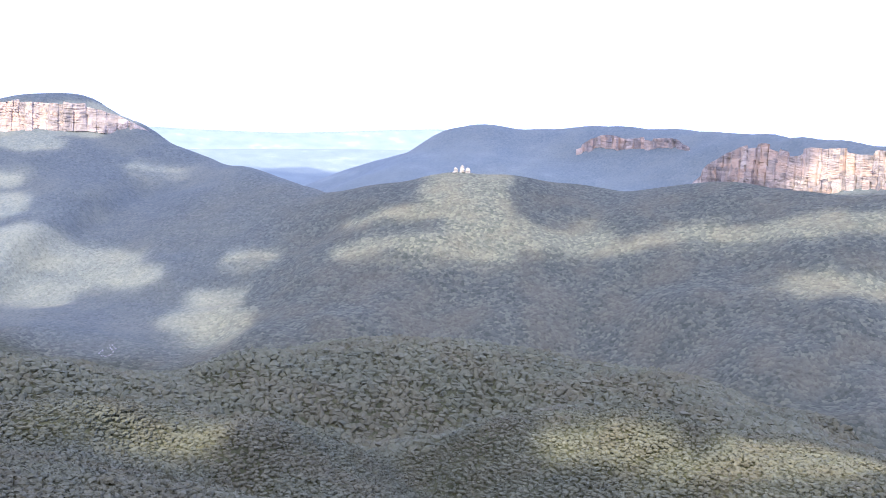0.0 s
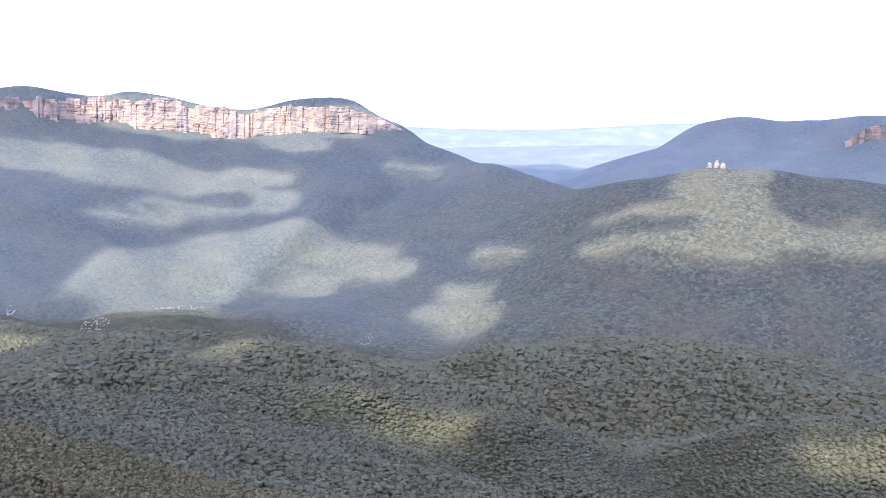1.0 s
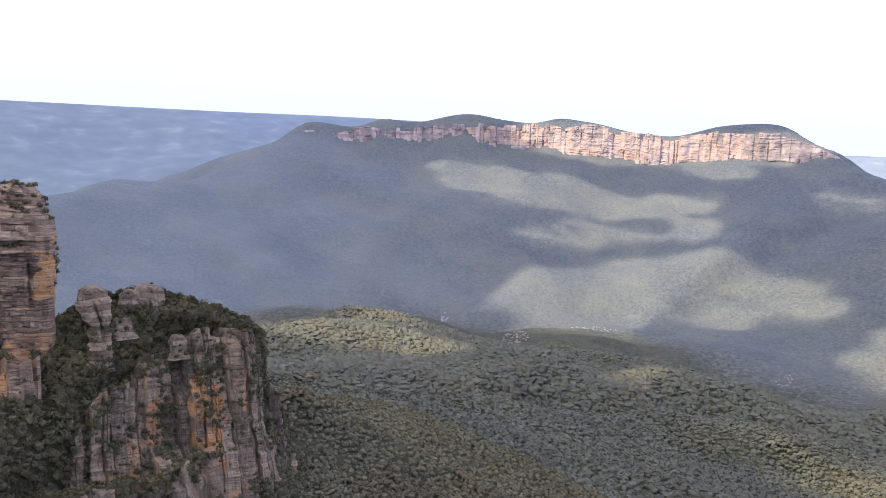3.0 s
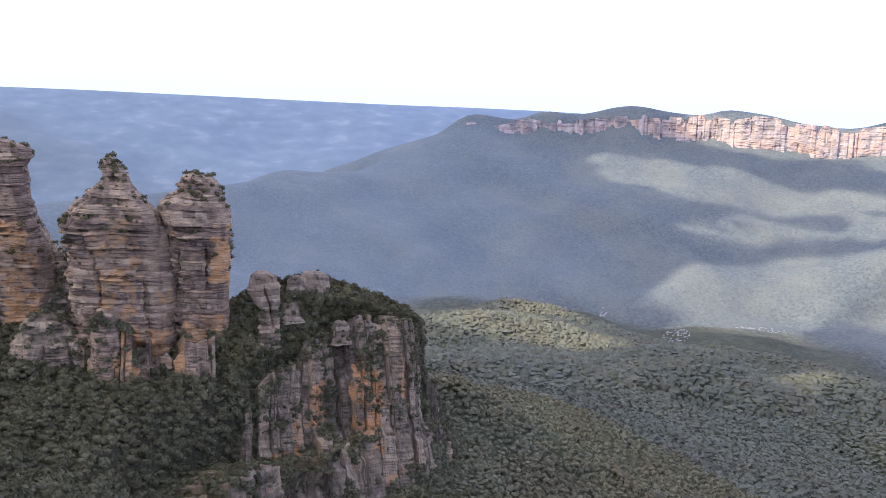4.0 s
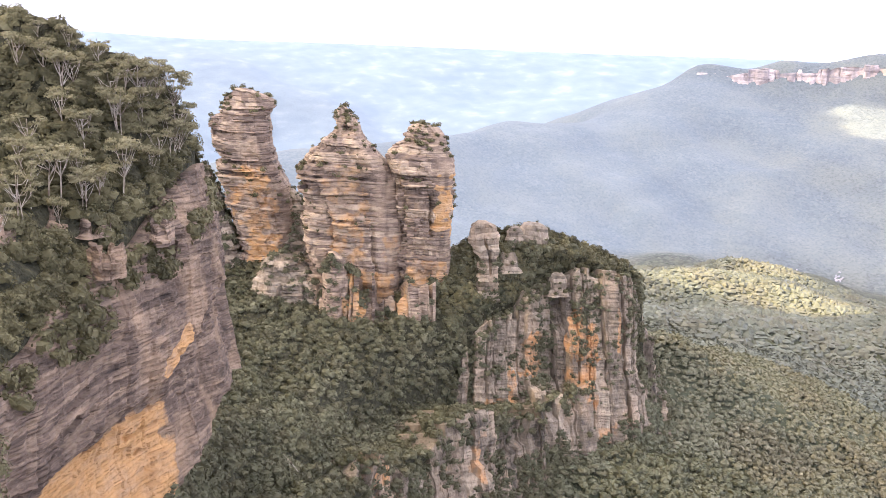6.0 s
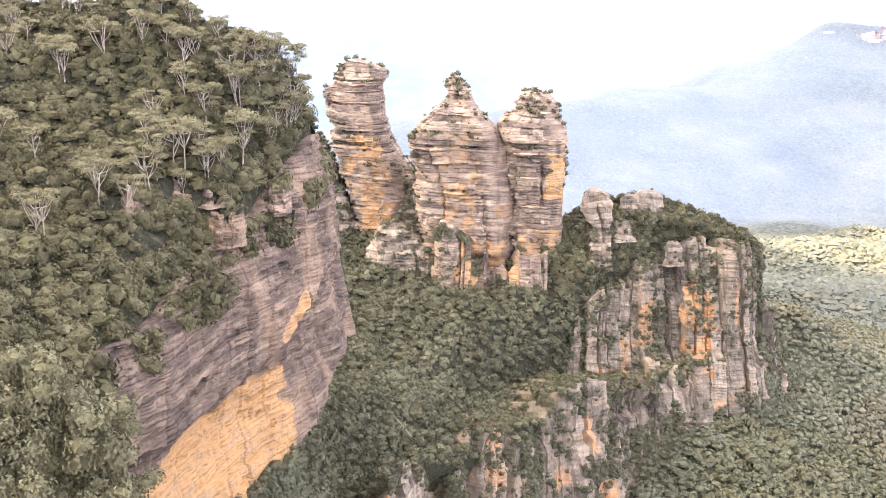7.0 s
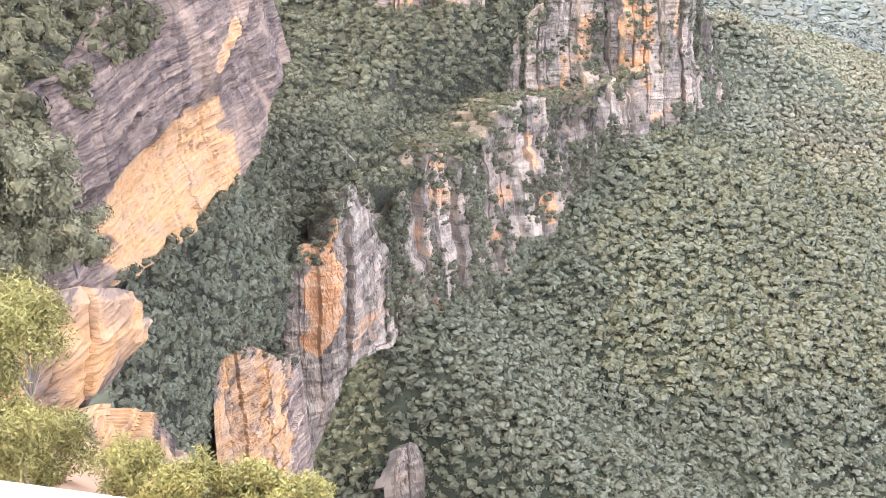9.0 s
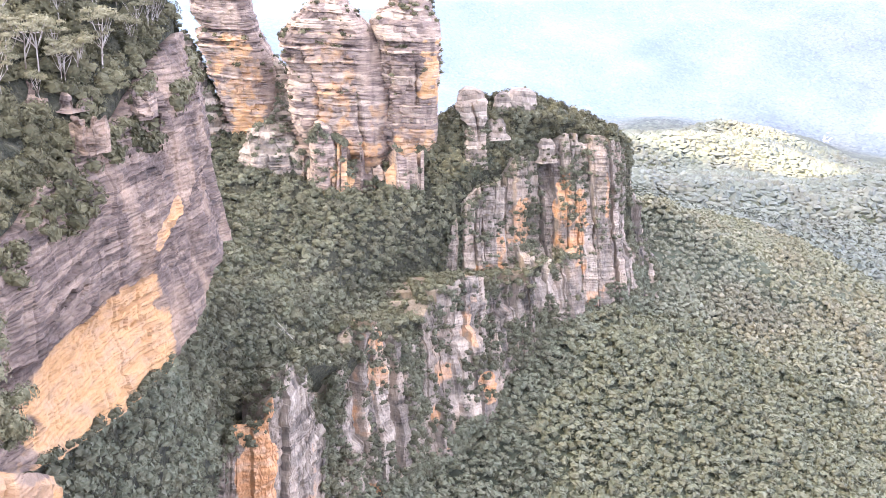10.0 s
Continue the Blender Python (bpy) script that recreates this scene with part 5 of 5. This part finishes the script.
GUMS = [gum_tree(RNG.uniform(8.5, 12.5), int(RNG.integers(8, 12)), RNG.uniform(2.8, 4.2), RNG.uniform(1.1, 1.5), M_GUM, "pale-trunked gum tree with an open olive crown on the hillside") for _ in range(6)]
spots = [(int(i), int(j)) for i, j in zip(5 + 52 * RNG.random(96) ** 1.5, RNG.integers(6, 112, 96))]
for k, (i, j) in enumerate(spots):
    m = standing(hp, i, j) @ Matrix.Rotation(RNG.uniform(0, 6.28), 4, "Z")
    if k < len(GUMS):
        GUMS[k].matrix_basis = m
    else:
        copy_thing(GUMS[k % len(GUMS)], m @ Matrix.Scale(RNG.uniform(0.7, 1.1) * (0.62 if i < 14 else 1.0), 4))
dead = gum_tree(8, 5, 3.2, 1.0, M_NEAR, "bare white dead tree in the scrub of the terrace", True, "dead trees")
dead.matrix_basis = Matrix.Translation((-255.9, 79.6, -130.1)) @ Matrix.Rotation(0.5, 4, "X")

# ---- the lookout underfoot ----
def box(size, centre, bevel=0.01):
    bm = bmesh.new()
    bmesh.ops.create_cube(bm, size=1.0, matrix=Matrix.Translation(centre) @ Matrix.Diagonal((*size, 1)))
    bmesh.ops.bevel(bm, geom=bm.edges[:], offset=bevel, segments=2, affect="EDGES")
    return bm


def from_bm(name, bm, mat):
    me = bpy.data.meshes.new(name)
    bm.to_mesh(me)
    bm.free()
    me.materials.append(mat)
    return new(name, me)


def plain(name, colour, rough, scale=8.0):
    m, n, links, bsdf = material(name, rough)
    c = ramp(n, links, noise_node(n, links, scale, 5), (0.3, [k * 0.85 for k in colour]), (0.7, colour))
    links.new(c, bsdf.inputs["Base Color"])
    return m


M_PAVING, M_RAIL = plain("paving", (0.42, 0.40, 0.36), 0.85), plain("white_paint", (0.80, 0.80, 0.79), 0.45, 3.0)
RIM, EDGE = Vector((-0.647, -0.117, -0.550)), Vector((-0.612, -0.065, -0.559))
RIM.z = EDGE.z = -0.55
way = (EDGE - RIM).normalized()
side = Vector((-way.y, way.x, 0))
side = side if side.dot(RIM) < 0 else -side
axis_mid = RIM + side * 0.024 - Vector((0, 0, 0.018))
facing = Matrix.Translation((axis_mid.x, axis_mid.y, 0)) @ Matrix.Rotation(math.atan2(way.y, way.x), 4, "Z")
inward = 1.0 if side.dot(Vector((-way.y, way.x, 0))) > 0 else -1.0
ahead = -axis_mid.dot(way) + 0.7
platform = from_bm("platform", box((ahead + 2.4, 5.0, 0.3), (ahead / 2 - 1.2, inward * 2.42, -1.80)), M_PAVING)
platform.matrix_world = facing
tagged(platform, "pale stone paved lookout platform", "platform", kind="structure")
footing = from_bm("retaining_wall", box((ahead + 2.3, 4.9, 6.0), (ahead / 2 - 1.2, inward * 2.42, -4.95), 0.03), M_PAVING)
footing.matrix_world = facing
tagged(footing, "stone wall carrying the lookout platform", "wall", kind="structure")
railing = tagged(new("lookout_railing"), "white painted metal railing at the edge of the lookout", "railing")
railing.location = (axis_mid.x, axis_mid.y, -1.65)


def rail_part(name, a, b, radius):
    v, f = tube([Vector(a) + (Vector(b) - Vector(a)) * t for t in np.linspace(0, 1, 9)], [radius] * 9, 20)
    ob = new(name, mesh_of(name, v, f, True))
    ob.data.materials.append(M_RAIL)
    ob.parent = railing


rise = Vector((0, 0, axis_mid.z + 1.65))
rail_part("rail", way * -1.6 + rise, way * 0.5 + rise, 0.03)
rail_part("rail", way * -1.6 + rise * 0.3, way * 0.5 + rise * 0.3, 0.018)
for k in (-1.5, -0.5, 0.4):
    rail_part("post", way * k, way * k + rise, 0.022)


# ---- bushes in front of the lookout ----
def apron(r, a):
    steep = 0.72 + 0.6 * np.clip((a + 91) / 8, 0, 1)
    return -1.0 - steep * r - 3.2 * (1 - np.exp(-r / 3.0))


rows = []
for r in (0.3, 1.6, 4.0, 9.0, 16.0, 28.0, 46.0, 62.0):
    rows.append([(r * math.sin(radians(a)), r * math.cos(radians(a)), float(apron(r, a)) - 1.2 * (r < 1)) for a in range(-135, 60, 10)])
M_SOIL = plain("sandy_soil", (0.36, 0.22, 0.12), 0.95, 0.8)
apron_ob, ap = slope("lookout_slope", rows, 90, 60, 0.25, 8, "steep orange sandy ground falling away from the lookout", M_SOIL)


back_rows = []
for r, z in ((0.3, None), (4.0, None), (9.0, None), (16.0, None), (28.0, None), (46.0, None), (60.0, None), (95.0, -140), (140.0, -225)):
    back_rows.append([(r * math.sin(radians(a)), r * math.cos(radians(a)), (float(apron(r, a)) - 1.5 if z is None else z)) for a in range(-66, 232, 9)])
slope("lookout_hill", back_rows, 90, 60, 0.25, 9, "steep sandy hill carrying the lookout", M_SOIL)


def leaf_cloud(count, leaf, clumps, spread):
    """Leaves in clumps: folded leaf blades on the skin of several small balls."""
    centres = RNG.normal(0, 1, (clumps, 3))
    centres = centres / np.linalg.norm(centres, axis=1)[:, None] * RNG.uniform(0.35, 0.85, (clumps, 1)) * (1, 1, 0.75)
    c = centres[RNG.integers(0, clumps, count)]
    d = RNG.normal(0, 1, (count, 3))
    d /= np.linalg.norm(d, axis=1)[:, None]
    o = (c + d * RNG.uniform(0.16, 0.36, (count, 1))) * spread
    a = RNG.normal(0, 1, (count, 3)) + d * 0.8 - (0, 0, 0.2)
    a /= np.linalg.norm(a, axis=1)[:, None]
    b = np.cross(a, d + 0.01)
    b /= np.linalg.norm(b, axis=1)[:, None] + 1e-6
    w = leaf * RNG.uniform(0.6, 1.3, (count, 1))
    v = np.stack([o - a * w, o - b * w * 0.32 + d * w * 0.1, o + a * w, o + b * w * 0.32 + d * w * 0.1], 1).reshape(-1, 3)
    f = (np.array([[0, 1, 2], [0, 2, 3]])[None] + np.arange(count)[:, None, None] * 4).reshape(-1, 3)
    return (v, f), centres * spread


M_YELLOW = foliage("yellow_green_leaves", (0.10, 0.088, 0.022), (0.24, 0.21, 0.06), (0.40, 0.36, 0.12), 0.6)
M_GREY = foliage("grey_green_leaves", (0.060, 0.056, 0.026), (0.145, 0.135, 0.070), (0.26, 0.238, 0.135), 0.3)


def bush(name, centre, size, count, leaf, clumps, mat, label, category):
    """A shrub or small tree: forked stems up from the slope into a crown of leaves."""
    centre = Vector(centre)
    r, a = math.hypot(centre.x, centre.y), math.degrees(math.atan2(centre.x, centre.y))
    foot = Vector((centre.x, centre.y, min(float(apron(r, a)) - 0.1, centre.z - size * 0.9)))
    ob = tagged(new(name), label, category, "bushes below the lookout")
    ob.location = foot
    rise = centre - foot
    (v, f), tips = leaf_cloud(count, leaf, clumps, size)
    wood = []
    for t in tips[: max(6, clumps // 2)]:
        end = Vector(t) + rise
        fork = rise * 0.55
        wood.append(tube([Vector((0, 0, 0)), fork * 0.5 + Vector((0.03, 0.02, 0)) * size, fork, (fork + end) * 0.5 + Vector((0, 0, 0.08 * size)), end], np.linspace(0.03, 0.006, 5) * size, 6))
    part("stem", *joined(wood), M_BARK, ob, "grey-brown forked stems")
    part("crown", v + np.array(rise), f, mat, ob)
    return ob


YB = "yellow-green leafy bush on the slope below the lookout"
for px in [(-27.8, -3.3, -17.5), (-26.6, -4.6, -17.7)]:
    bush("shrub", px, 2.0, 11000, 0.09, 40, M_YELLOW, YB, "shrub")
for px in [(-23.7, -3.6, -18.7), (-24.8, -2.9, -20.6), (-22.5, -4.6, -17.1)]:
    bush("shrub", px, 1.55, 9000, 0.085, 34, M_YELLOW, YB, "shrub")
for px in [(-22.0, -0.7, -19.5), (-20.0, 0.9, -19.1), (-19.9, 2.2, -19.8), (-19.2, 3.4, -20.0), (-20.0, -0.1, -19.6)]:
    bush("shrub", px, 1.15, 7000, 0.075, 28, M_YELLOW, YB, "shrub")


FINE_CLUMPS = [tufted(150, 0.85, 0.13, 0.6) for _ in range(5)]


def clump_tree(centre, size, count, mat, label):
    """A bushy gum: forked stems and many rounded leaf clumps."""
    centre = Vector(centre)
    foot = Vector((centre.x, centre.y, centre.z - size * 1.15))
    ob = tagged(new("small_tree"), label, "tree", "bushes below the lookout")
    ob.location = foot
    rise = np.array(centre - foot)
    tufts, wood = [], []
    for k in range(count):
        d = RNG.normal(0, 1, 3)
        d /= np.linalg.norm(d)
        end = rise + d * (1, 1, 0.8) * size * RNG.uniform(0.35, 0.95)
        v, f = FINE_CLUMPS[RNG.integers(0, 5)]
        tufts.append((v * size * RNG.uniform(0.2, 0.34) * (1, 1, 1.25) + end, f))
        if k % 4 == 0:
            wood.append(tube([(0, 0, 0), rise * 0.3 + d * 0.1, rise * 0.6 + d * 0.3, (rise * 0.6 + end) * 0.5, end], np.linspace(0.035, 0.008, 5) * size, 6))
    part("stem", *joined(wood), M_BARK, ob, "grey-brown forked stems")
    part("crown", *joined(tufts), mat, ob)
    return ob


for px, size in [((-95.8, -6.1, -43.5), 6.4), ((-97.3, -11.5, -38.2), 6.2), ((-91.9, -3.0, -48.7), 4.6), ((-91.1, -12.5, -45.2), 5.6), ((-94.2, -18.3, -41.4), 6.6), ((-89.6, -8.2, -49.0), 4.4)]:
    clump_tree(px, size, 52, M_GREY, "grey-green gum with dense rounded foliage above the bluff")
